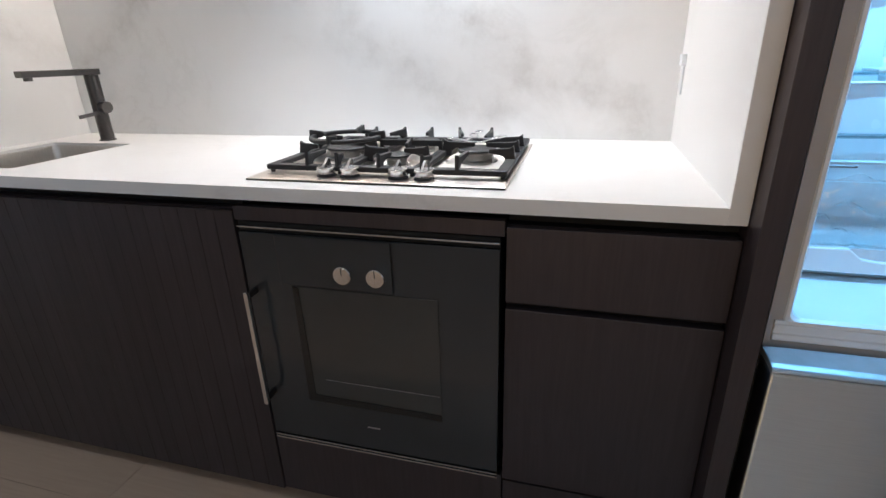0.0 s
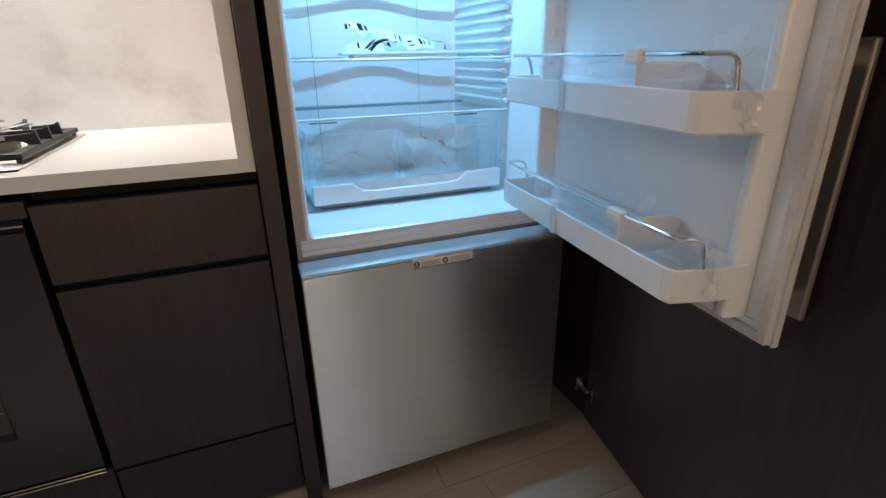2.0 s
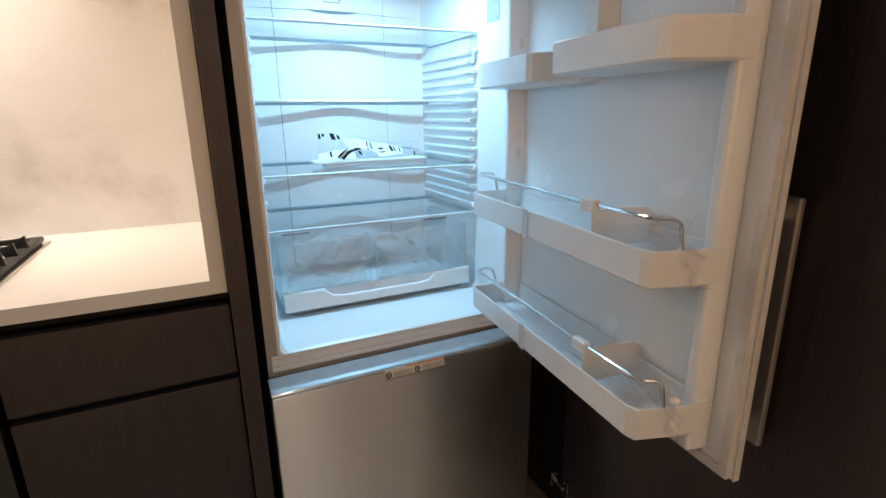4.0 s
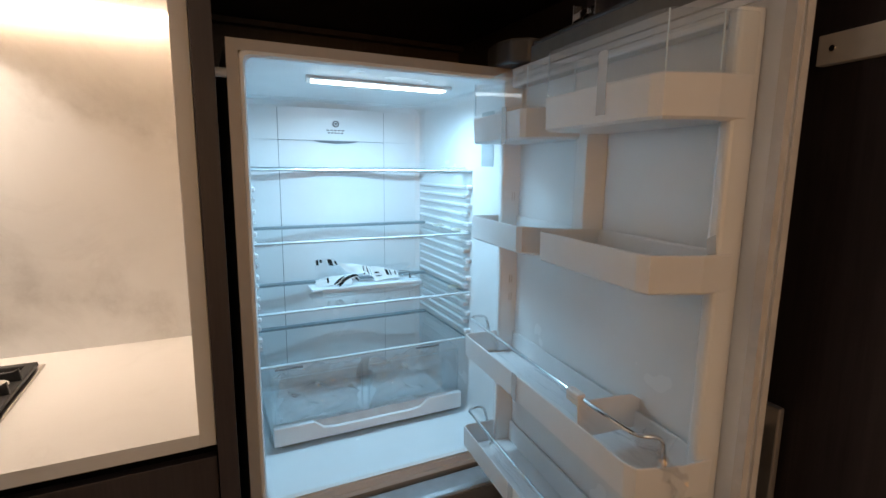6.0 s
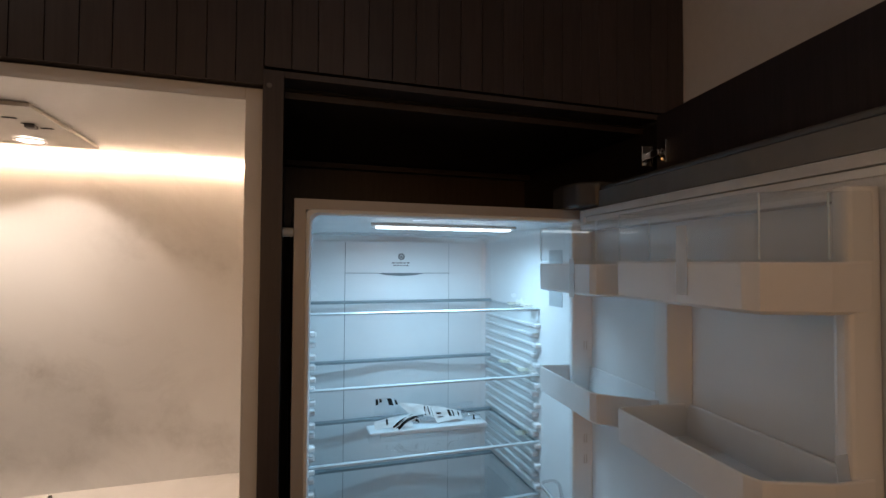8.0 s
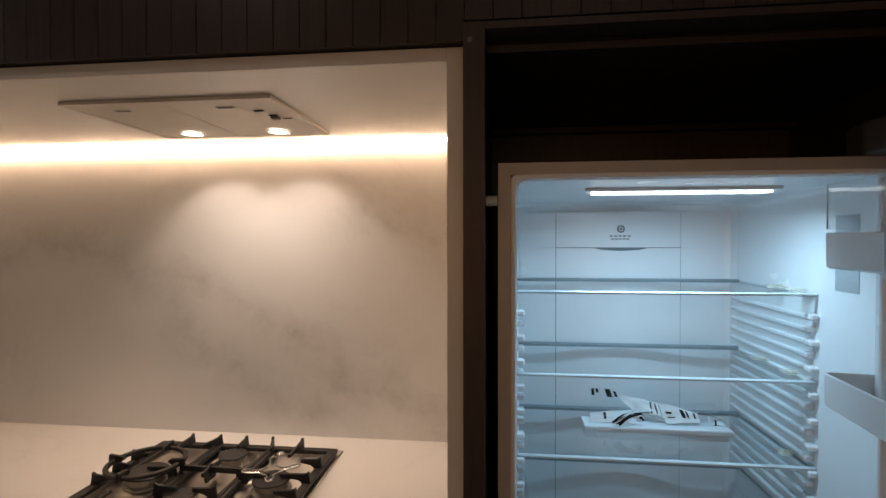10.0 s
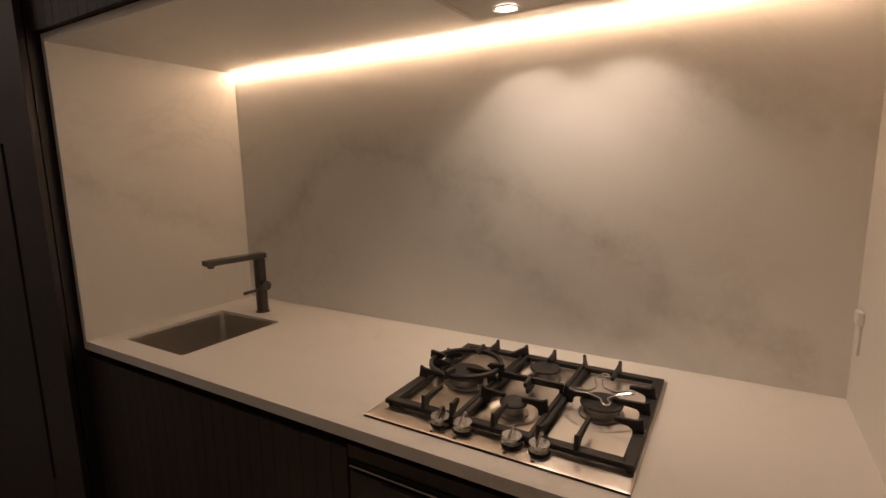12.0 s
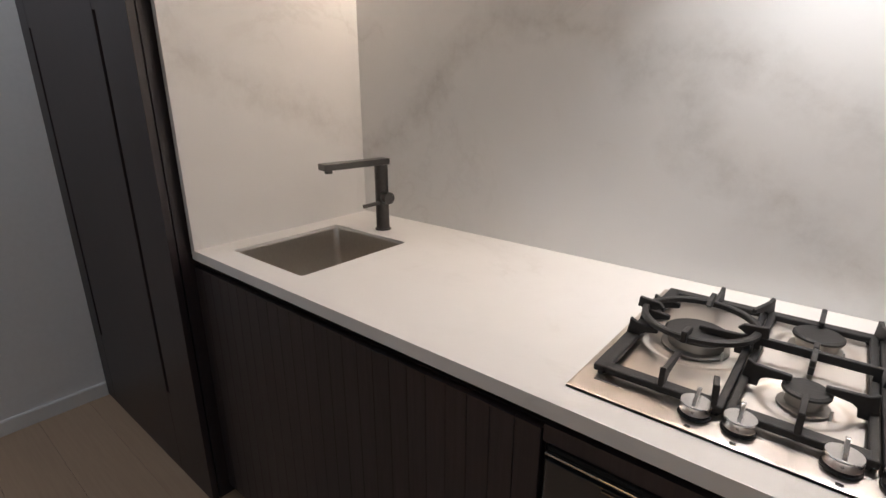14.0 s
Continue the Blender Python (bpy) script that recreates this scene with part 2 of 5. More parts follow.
OVEN_GLASS = plain("anthracite_glass", (0.027, 0.030, 0.0325), 0.12, 0.0, 0.03, 10, 0.0, coat=0.3)
OVEN_WINDOW = plain("dark_window_glass", (0.030, 0.0325, 0.0315), 0.08, 0.0, 0.03, 10, 0.0, coat=0.5)
WHITE_PLASTIC = plain("white_moulded_plastic", (0.80, 0.81, 0.82), 0.32, vary=0.02, scale=20, relief=0.02)
LINER = plain("white_fridge_liner", (0.82, 0.84, 0.85), 0.25, vary=0.015, scale=12, relief=0.02)
GREY_METAL = plain("grey_painted_sheet", (0.20, 0.19, 0.19), 0.4, 0.3, 0.05)
GASKET = plain("pale_rubber_gasket", (0.62, 0.60, 0.58), 0.6)
GLASS = clear("clear_shelf_glass", (0.895, 0.95, 0.965), 0.02, 0.04)
GLASS_EDGE = plain("pale_glass_edge", (0.70, 0.82, 0.86), 0.15)
CLEAR_PLASTIC = clear("clear_plastic", (0.965, 0.98, 0.99), 0.05, 0.05)
FILM = clear("clear_wrapping_film", (0.985, 0.99, 1.0), 0.10, 0.03, 0.50, 0.10)
DRAWER_FILM = clear("hazy_wrapping_film", (0.99, 1.0, 1.0), 0.09, 0.24, 0.7, 0.16)
LED = glow("warm_led", WARM, 105)
HOOD_LED = glow("warm_spot_disc", (1.0, 0.93, 0.84), 12)
FRIDGE_LED = glow("cool_led", (0.70, 0.90, 1.0), 6)

# ---- building helpers ----


def part(name, bm, material, parent=None, label="", smooth=False, m=None):
    me = bpy.data.meshes.new(name)
    bm.edges.index_update()
    sharp = [e.index for e in bm.edges if e.calc_face_angle(4.0) > radians(32)] if smooth else []
    bm.to_mesh(me)
    bm.free()
    if smooth:
        for p in me.polygons:
            p.use_smooth = True
        for e in sharp:
            me.edges[e].use_edge_sharp = True
    me.materials.append(material)
    ob = new(name, me)
    if parent is not None:
        ob.parent = parent
    if m is not None:
        ob.matrix_local = m
    if label:
        tagged(ob, label)
    return ob


def thing(name, label, category, at=(0, 0, 0), group="", kind=""):
    ob = new(name)
    ob.location = at
    ob.empty_display_size = 0.05
    bpy.context.view_layer.update()
    return tagged(ob, label, category, group, kind)


def box(x0, x1, y0, y1, z0, z1, bevel=0.0, at=(0, 0, 0), seg=2, bm=None):
    """A box between two corners, less the origin of its thing, with rounded edges."""
    out = bmesh.new() if bm is None else bm
    b = bmesh.new()
    bmesh.ops.create_cube(b, size=1, matrix=Matrix.Translation(((x0 + x1) / 2 - at[0], (y0 + y1) / 2 - at[1], (z0 + z1) / 2 - at[2]))
                          @ Matrix.Diagonal((abs(x1 - x0), abs(y1 - y0), abs(z1 - z0), 1)))
    if bevel:
        bmesh.ops.bevel(b, geom=b.edges[:], offset=bevel, segments=seg, affect="EDGES", profile=0.5)
    if bm is None:
        out.free()
        return b
    me = bpy.data.meshes.new("tmp")
    b.to_mesh(me)
    b.free()
    out.from_mesh(me)
    bpy.data.meshes.remove(me)
    return out


def prism(outline, h0, h1, axis="z", bevel=0.0, seg=2):
    """A closed outline of 2D points drawn out along an axis."""
    b = bmesh.new()
    put = {"z": lambda p, h: (p[0], p[1], h), "y": lambda p, h: (p[0], h, p[1]), "x": lambda p, h: (h, p[0], p[1])}[axis]
    vs = [b.verts.new(put(p, h0)) for p in outline]
    f = b.faces.new(vs)
    ext = bmesh.ops.extrude_face_region(b, geom=[f])
    d = {"z": (0, 0, h1 - h0), "y": (0, h1 - h0, 0), "x": (h1 - h0, 0, 0)}[axis]
    bmesh.ops.translate(b, vec=d, verts=[v for v in ext["geom"] if isinstance(v, bmesh.types.BMVert)])
    bmesh.ops.recalc_face_normals(b, faces=b.faces[:])
    if bevel:
        bmesh.ops.bevel(b, geom=b.edges[:], offset=bevel, segments=seg, affect="EDGES", profile=0.5)
    return b


def lathe(profile, steps=32, bm=None, at=(0, 0, 0)):
    """A turned solid about z from (radius, height) pairs."""
    b = bmesh.new() if bm is None else bm
    rings = []
    for r, h in profile:
        if r < 1e-6:
            rings.append([b.verts.new((at[0], at[1], at[2] + h))])
        else:
            rings.append([b.verts.new((at[0] + r * math.cos(2 * math.pi * i / steps), at[1] + r * math.sin(2 * math.pi * i / steps), at[2] + h)) for i in range(steps)])
    for a, c in zip(rings, rings[1:]):
        for i in range(steps):
            j = (i + 1) % steps
            if len(a) == 1 and len(c) == 1:
                continue
            if len(a) == 1:
                b.faces.new((a[0], c[j], c[i]))
            elif len(c) == 1:
                b.faces.new((a[i], a[j], c[0]))
            else:
                b.faces.new((a[i], a[j], c[j], c[i]))
    bmesh.ops.recalc_face_normals(b, faces=b.faces[:])
    return b


def tube(points, r, sides=10, closed=False, bm=None):
    """A round bar along a line of points."""
    b = bmesh.new() if bm is None else bm
    pts = [Vector(p) for p in points]
    n = len(pts)
    rings, prev = [], None
    for i, p in enumerate(pts):
        a = pts[(i - 1) % n] if (closed or i > 0) else p
        c = pts[(i + 1) % n] if (closed or i < n - 1) else p
        d = (c - a).normalized()
        if prev is None:
            side = d.cross(Vector((0, 0, 1)))
            if side.length < 0.05:
                side = d.cross(Vector((1, 0, 0)))
        else:
            side = prev - d * prev.dot(d)
        side.normalize()
        prev = side
        up = side.cross(d)
        rings.append([b.verts.new(p + side * (r * math.cos(2 * math.pi * k / sides)) + up * (r * math.sin(2 * math.pi * k / sides))) for k in range(sides)])
    pairs = list(zip(rings, rings[1:])) + ([(rings[-1], rings[0])] if closed else [])
    for a, c in pairs:
        for k in range(sides):
            b.faces.new((a[k], a[(k + 1) % sides], c[(k + 1) % sides], c[k]))
    if not closed:
        b.faces.new(rings[0][::-1])
        b.faces.new(rings[-1])
    bmesh.ops.recalc_face_normals(b, faces=b.faces[:])
    return b


def bent(points, radius, steps=5):
    """The line of points with its inner corners rounded."""
    pts = [Vector(p) for p in points]
    out = [pts[0]]
    for a, p, c in zip(pts, pts[1:], pts[2:]):
        r = min(radius, (p - a).length * 0.45, (c - p).length * 0.45)
        s, e = p + (a - p).normalized() * r, p + (c - p).normalized() * r
        for i in range(steps + 1):
            t = i / steps
            out.append(s * (1 - t) ** 2 + p * 2 * t * (1 - t) + e * t * t)
    out.append(pts[-1])
    return out


def no_back(bm, normal):
    """Drop the face of a thin clear sheet that looks along a direction, so that it is one layer of film with edges."""
    n = Vector(normal)
    bmesh.ops.delete(bm, geom=[f for f in bm.faces if f.normal.dot(n) > 0.99], context="FACES_ONLY")
    return bm


# ---- main sizes ----
CT = 0.924                       # worktop height
BACK = 0.685                     # splashback
LEFT, RIGHT = -2.155, 0.0        # inner faces of the stone side panels
NTOP = 1.903                     # underside of the stone head
PROUD = -0.055                   # front of the tall side panels
LWALL, RWALL = -3.225, 1.04       # room side walls

# ---- structure ----
tagged(part("floor", box(LWALL, RWALL, -3.75, 0.8, -0.12, -0.004), plain("floor_joint_dark", (0.05, 0.035, 0.025), 0.8)),
       "pale oiled oak board floor", "floor", kind="structure")
tagged(part("wall_left", box(LWALL - 0.12, LWALL, -3.75, 0.8, -0.1, 2.62), WHITE_WALL), "plain white painted wall", "wall", kind="structure")
tagged(part("wall_right", box(RWALL, RWALL + 0.12, -3.75, 0.8, -0.1, 2.62), WHITE_WALL), "plain white painted wall", "wall", kind="structure")
tagged(part("wall_back", box(LWALL, RWALL, 0.8, 0.92, -0.1, 2.62), WHITE_WALL), "white painted wall behind the cabinets", "wall", kind="structure")
tagged(part("ceiling", box(LWALL, RWALL, -3.75, 0.8, 2.6, 2.72), WHITE_WALL), "plain white painted ceiling", "ceiling", kind="structure")
# unseen wall behind the viewpoint; its opening is made up for the fill lamp
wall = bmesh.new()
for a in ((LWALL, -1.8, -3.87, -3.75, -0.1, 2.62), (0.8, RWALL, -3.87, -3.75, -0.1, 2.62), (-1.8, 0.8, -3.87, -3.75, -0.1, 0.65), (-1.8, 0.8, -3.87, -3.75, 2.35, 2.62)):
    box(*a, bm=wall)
tagged(part("wall_unseen", wall, WHITE_WALL), "unseen white painted wall with an added wide opening", "wall", kind="structure")
tagged(part("baseboard", prism([(LWALL, 0), (LWALL + 0.014, 0), (LWALL + 0.014, 0.06), (LWALL + 0.010, 0.066), (LWALL, 0.066)], -3.74, PROUD - 0.002, "y"), SKIRT),
       "low white painted skirting board", "baseboard", kind="structure")

# ---- stone niche ----
tagged(part("splashback", box(LEFT - 0.02, RIGHT + 0.02, BACK, BACK + 0.02, CT - 0.03, NTOP + 0.02), STONE_BACK), "white marble-look stone slab splashback with grey veins", "splashback")
tagged(part("stone_side_panel", box(RIGHT, RIGHT + 0.032, 0, BACK - 0.001, CT - 0.03, NTOP + 0.025, 0.0015), STONE), "white stone side panel beside the fridge", "stone panel")
tagged(part("stone_side_panel", box(LEFT - 0.02, LEFT, 0, BACK - 0.001, CT - 0.03, NTOP + 0.025, 0.0015), STONE_SIDE), "white stone side panel beside the sink", "stone panel")
tagged(part("stone_head_panel", box(LEFT, RIGHT, 0, BACK - 0.022, NTOP, NTOP + 0.025, 0.0015), STONE), "white stone panel over the worktop niche", "stone panel")

# worktop with the cut-out for the sink
SX0, SX1, SY0, SY1 = -2.073, -1.728, 0.078, 0.468


def rounded(x0, x1, y0, y1, r, n=6):
    """A rounded rectangle, anticlockwise."""
    out = []
    for cx, cy, a0 in ((x1 - r, y0 + r, -90), (x1 - r, y1 - r, 0), (x0 + r, y1 - r, 90), (x0 + r, y0 + r, 180)):
        for i in range(n + 1):
            a = radians(a0 + 90 * i / n)
            out.append((cx + r * math.cos(a), cy + r * math.sin(a)))
    return out


def holed(outer, hole, z0, z1):
    """A slab with an outline and one hole through it."""
    b = bmesh.new()
    edges = []
    for line in (outer, hole):
        vs = [b.verts.new((x, y, z1)) for x, y in line]
        edges += [b.edges.new((vs[i], vs[(i + 1) % len(vs)])) for i in range(len(vs))]
    bmesh.ops.triangle_fill(b, use_beauty=True, use_dissolve=False, edges=edges)
    ext = bmesh.ops.extrude_face_region(b, geom=b.faces[:])
    bmesh.ops.translate(b, vec=(0, 0, z0 - z1), verts=[v for v in ext["geom"] if isinstance(v, bmesh.types.BMVert)])
    bmesh.ops.recalc_face_normals(b, faces=b.faces[:])
    return b


def loft(loops):
    """Skin between closed loops of equal length, each a list of 3D points; the last is capped."""
    b = bmesh.new()
    rings = [[b.verts.new(p) for p in loop] for loop in loops]
    n = len(rings[0])
    for r, s in zip(rings, rings[1:]):
        for i in range(n):
            b.faces.new((r[i], r[(i + 1) % n], s[(i + 1) % n], s[i]))
    b.faces.new(rings[-1])
    bmesh.ops.recalc_face_normals(b, faces=b.faces[:])
    return b


tagged(part("worktop", holed([(LEFT, 0), (RIGHT, 0), (RIGHT, BACK - 0.001), (LEFT, BACK - 0.001)], rounded(SX0, SX1, SY0, SY1, 0.012), CT - 0.03, CT), STONE),
       "thick white marble-look stone worktop with an undermount sink cut-out", "worktop")

# ---- kitchen base units ----


def groove_boards(parent, x0, x1, y0, y1, z0, z1, at, pitch=0.0505):
    """Upright boards with a fine V groove between them, each a piece of its own on one shared mesh."""
    n = max(1, round((x1 - x0) / pitch))
    w = (x1 - x0) / n
    c = 0.0012
    bm = prism([(0.0003, y1 - at[1]), (0.0003, y0 - at[1] + c), (c, y0 - at[1]), (w - c, y0 - at[1]), (w - 0.0003, y0 - at[1] + c), (w - 0.0003, y1 - at[1])], z0 - at[2], z1 - at[2], "z")
    first = part("board", bm, DARK_WOOD, parent)
    first.location = (x0 - at[0], 0, 0)
    for i in range(1, n):
        ob = new("board", first.data)
        ob.parent = parent
        ob.location = (x0 - at[0] + i * w, 0, 0)


at = (-1.58, 0.3, 0)
unit = thing("sink_cabinet", "dark-stained base cabinet with fine vertical grooved boards under the worktop", "base cabinet", at)
part("carcass", box(LEFT - 0.03, -0.988, 0.024, 0.06, 0.215, 0.868, at=at), DARK_WOOD, unit)
part("side_panel", box(-1.004, -0.988, 0.062, 0.64, 0.1, 0.868, at=at), DARK_WOOD, unit)
part("top_rail", box(LEFT - 0.03, -0.988, 0.045, 0.07, 0.87, CT - 0.031, at=at), DARK_GAP, unit, "black recessed finger-pull rail")
groove_boards(unit, LEFT - 0.028, -0.989, 0.004, 0.022, 0.045, 0.866, at)

at = (-0.175, 0.3, 0)
unit = thing("drawer_cabinet", "dark-stained drawer cabinet with a shallow and a deep drawer", "base cabinet", at)
part("carcass", box(-0.374, 0.032, 0.03, 0.62, 0.215, 0.866, at=at), DARK_GAP, unit, "black cabinet box")
part("top_rail", box(-0.374, 0.032, 0.045, 0.07, 0.868, CT - 0.031, at=at), DARK_GAP, unit, "black recessed finger-pull rail")
part("drawer_front", box(-0.373, 0.031, 0.004, 0.028, 0.706, 0.866, 0.0015, at), DARK_WOOD, unit)
part("drawer_front", box(-0.373, 0.031, 0.004, 0.028, 0.236, 0.690, 0.0015, at), DARK_WOOD, unit)
part("kick_panel", box(-0.373, 0.031, 0.012, 0.028, 0.012, 0.222, 0.0015, at), DARK_WOOD, unit)

tagged(part("plinth", box(LEFT - 0.03, -0.376, 0.05, 0.066, 0.0, 0.21), DARK_WOOD), "dark-stained plinth board under the base cabinets", "plinth")

# oven
at = (-0.68, 0.0, 0.24)
oven = thing("oven", "built-in anthracite glass oven with a side-hung door", "oven", at)
part("casing", box(-0.974, -0.386, 0.022, 0.55, 0.246, 0.842, at=at), DARK_GAP, oven, "black oven casing")
part("door_glass", box(-0.974, -0.384, -0.006, 0.018, 0.262, 0.822, 0.0015, at), OVEN_GLASS, oven, "anthracite glass door")
part("window", box(-0.846, -0.512, -0.0085, -0.0062, 0.395, 0.700, 0.001, at), OVEN_WINDOW, oven, "dark viewing window")
# L-shaped dark strip stands in for shade at the window's left and bottom
part("window_edge_shade", prism([(-0.174, 0.147), (0.168, 0.147), (0.168, 0.163), (-0.154, 0.167), (-0.160, 0.455), (-0.174, 0.460)], -0.0103, -0.0087, "y"),
     plain("window_shade_black", (0.010, 0.011, 0.012), 0.2, relief=0), oven, "black strip in place of the shadow along the recessed window")
part("rack", tube([(-0.80 + 0.68, -0.0095, 0.455 - 0.24), (-0.516 + 0.68, -0.0095, 0.455 - 0.24)], 0.0007, 6), GREY_METAL, oven, "thin steel rack edge behind the window")
part("control_panel", box(-0.880, -0.610, -0.0125, -0.0065, 0.705, 0.8215, 0.001, at), OVEN_GLASS, oven, "raised glass control panel")
for kx in (-0.719, -0.643):
    k = part("knob", lathe([(0, 0.014), (0.0195, 0.014), (0.0205, 0.0127), (0.0205, 0.002), (0.019, 0.0)], 40), STEEL, oven, "round brushed steel knob", True,
             pose(kx + 0.68, -0.0126, 0.744 - 0.24, 90, 0, 0))
    part("pointer", box(-0.0007, 0.0007, 0.002, 0.019, 0.0141, 0.0146), DARK_GAP, k)
hb = part("handle", box(-0.957, -0.947, -0.050, -0.040, 0.385, 0.692, 0.0015, at), CHROME, oven, "upright flat polished steel handle")
for hz in (0.398, 0.680):
    part("post", box(-0.956, -0.948, -0.0395, -0.006, hz - 0.007, hz + 0.007, 0.001, at), GUNMETAL, hb)
for z0, z1 in ((0.833, 0.8365), (0.2535, 0.257), (0.2445, 0.248)):
    part("trim_strip", box(-0.974, -0.384, -0.0075, 0.016, z0, z1, 0.0005, at), CHROME, oven, "thin bright steel trim strip")
for z0, z1 in ((0.8235, 0.8325), (0.8372, 0.845)):
    part("vent_strip", box(-0.974, -0.384, 0.0, 0.02, z0, z1, at=at), DARK_GAP, oven, "black vent gap")
part("filler_rail", box(-0.985, -0.376, 0.004, 0.024, 0.8465, 0.878, at=at), DARK_WOOD, oven, "dark wood filler rail")
part("filler_rail", box(-0.985, -0.376, 0.006, 0.024, 0.05, 0.242, at=at), DARK_WOOD, oven, "dark wood filler board")
part("brand_mark", box(-0.705, -0.672, -0.0064, -0.0060, 0.327, 0.331, at=at), GREY_METAL, oven, "small grey maker's mark")

# sink
at = ((SX0 + SX1) / 2, (SY0 + SY1) / 2, CT - 0.03)
sink = thing("sink", "small square undermount brushed steel sink", "sink", at)
loops = []
for inset, z, r in ((0.0012, 0.021, 0.012), (0.0030, 0.021, 0.013), (0.0038, 0.014, 0.018), (0.0045, -0.10, 0.024), (0.007, -0.150, 0.028), (0.010, -0.166, 0.030), (0.017, -0.178, 0.034), (0.030, -0.185, 0.04), (0.10, -0.188, 0.04), (0.13, -0.19, 0.02)):
    loops.append([(x - at[0], y - at[1], z) for x, y in rounded(SX0 + inset, SX1 - inset, SY0 + inset, SY1 - inset, r)])
part("bowl", loft(loops), plain("brushed_sink_steel", (0.66, 0.63, 0.59), 0.30, 1.0, 0.08, 60, 0.0, (8, 8, 1)), sink, smooth=True)
part("drain", lathe([(0, -0.187), (0.02, -0.187), (0.022, -0.184), (0.04, -0.1835), (0.044, -0.187), (0.044, -0.1895)], 32), CHROME, sink, "round chrome drain", True)

# tap: upright body, flat spout over the sink, side lever
at = (-1.902, 0.535, CT)
tap = thing("tap", "gunmetal single-lever tap with a flat square spout", "tap", at)
part("base_ring", lathe([(0, 0), (0.0275, 0), (0.0275, 0.003), (0.026, 0.0045), (0, 0.0045)], 36), GUNMETAL, tap, smooth=True)
part("body", lathe([(0.0225, 0.0045), (0.0225, 0.088), (0.0220, 0.0885), (0.0220, 0.0895), (0.0225, 0.09), (0.0225, 0.222), (0, 0.222)], 36), GUNMETAL, tap, smooth=True)
spout = part("spout", box(-0.022, 0.022, -0.022, 0.218, 0.2225, 0.2425, 0.002), GUNMETAL, tap, m=Matrix.Rotation(radians(171), 4, "Z"))
part("aerator", lathe([(0, 0.212), (0.012, 0.212), (0.0125, 0.213), (0.0125, 0.2222), (0, 0.2222)], 24), GUNMETAL, spout, smooth=True, m=pose(0, 0.195, 0))
part("lever_hub", lathe([(0, 0), (0.019, 0), (0.0195, 0.001), (0.0195, 0.030), (0.018, 0.0315), (0, 0.0315)], 32), GUNMETAL, tap, smooth=True, m=pose(0.0195, -0.004, 0.115, 0, 90, -15))
part("lever", box(-0.004, 0.004, -0.075, -0.006, -0.006, 0.006, 0.0015), GUNMETAL, tap, m=pose(0.012, -0.004, 0.098, 8, 0, -22))

# ---- hob ----
at = (-0.68, 0.316, CT)
HX0, HX1, HY0, HY1 = -0.977 + 0.68, -0.384 + 0.68, 0.056 - 0.316, 0.577 - 0.316
hob = thing("gas_hob", "four-burner stainless steel gas hob with black cast-iron pan supports", "hob", at)
BURN = [(-0.170, 0.012, 0.052), (0.005, 0.138, 0.037), (0.005, -0.085, 0.029), (0.183, 0.010, 0.045)]


def hob_plate():
    """A thin pressed plate, its surface dished round each burner."""
    b = bmesh.new()
    nx, ny = 150, 132
    dish = [0.094, 0.068, 0.066, 0.092]
    xs = [HX0] + [HX0 + 0.003 + (HX1 - HX0 - 0.006) * i / (nx - 2) for i in range(nx - 1)] + [HX1]
    ys = [HY0] + [HY0 + 0.003 + (HY1 - HY0 - 0.006) * j / (ny - 2) for j in range(ny - 1)] + [HY1]
    grid = []
    for j in range(ny + 1):
        row = []
        for i in range(nx + 1):
            x, y = xs[i], ys[j]
            z = 0.0055
            edge = min(x - HX0, HX1 - x, y - HY0, HY1 - y)
            if edge < 0.001:
                z = 0.0042
            for (cx, cy, _), rad in zip(BURN, dish):
                d = math.hypot(x - cx, y - cy)
                if d < rad:
                    s = min(1, (rad - d) / 0.016)
                    z -= 0.0050 * s * s * (3 - 2 * s)
                    z += 0.0022 * max(0, 1 - (d / (0.62 * rad)) ** 2)
            row.append(b.verts.new((x, y, z)))
        grid.append(row)
    for j in range(ny):
        for i in range(nx):
            b.faces.new((grid[j][i], grid[j][i + 1], grid[j + 1][i + 1], grid[j + 1][i]))
    rim = [grid[0][i] for i in range(nx + 1)] + [grid[j][nx] for j in range(1, ny + 1)] + [grid[ny][i] for i in range(nx - 1, -1, -1)] + [grid[j][0] for j in range(ny - 1, 0, -1)]
    low = [b.verts.new((v.co.x, v.co.y, 0.0004)) for v in rim]
    for i in range(len(rim)):
        k = (i + 1) % len(rim)
        b.faces.new((rim[k], rim[i], low[i], low[k]))
    bmesh.ops.recalc_face_normals(b, faces=b.faces[:])
    return b


part("plate", hob_plate(), HOB_STEEL, hob, "pressed stainless steel plate", True)
part("maker_mark", box(-0.268, -0.226, -0.2185, -0.2150, 0.0056, 0.0060), plain("dark_grey_print", (0.10, 0.10, 0.10), 0.5), hob, "small grey maker's mark")
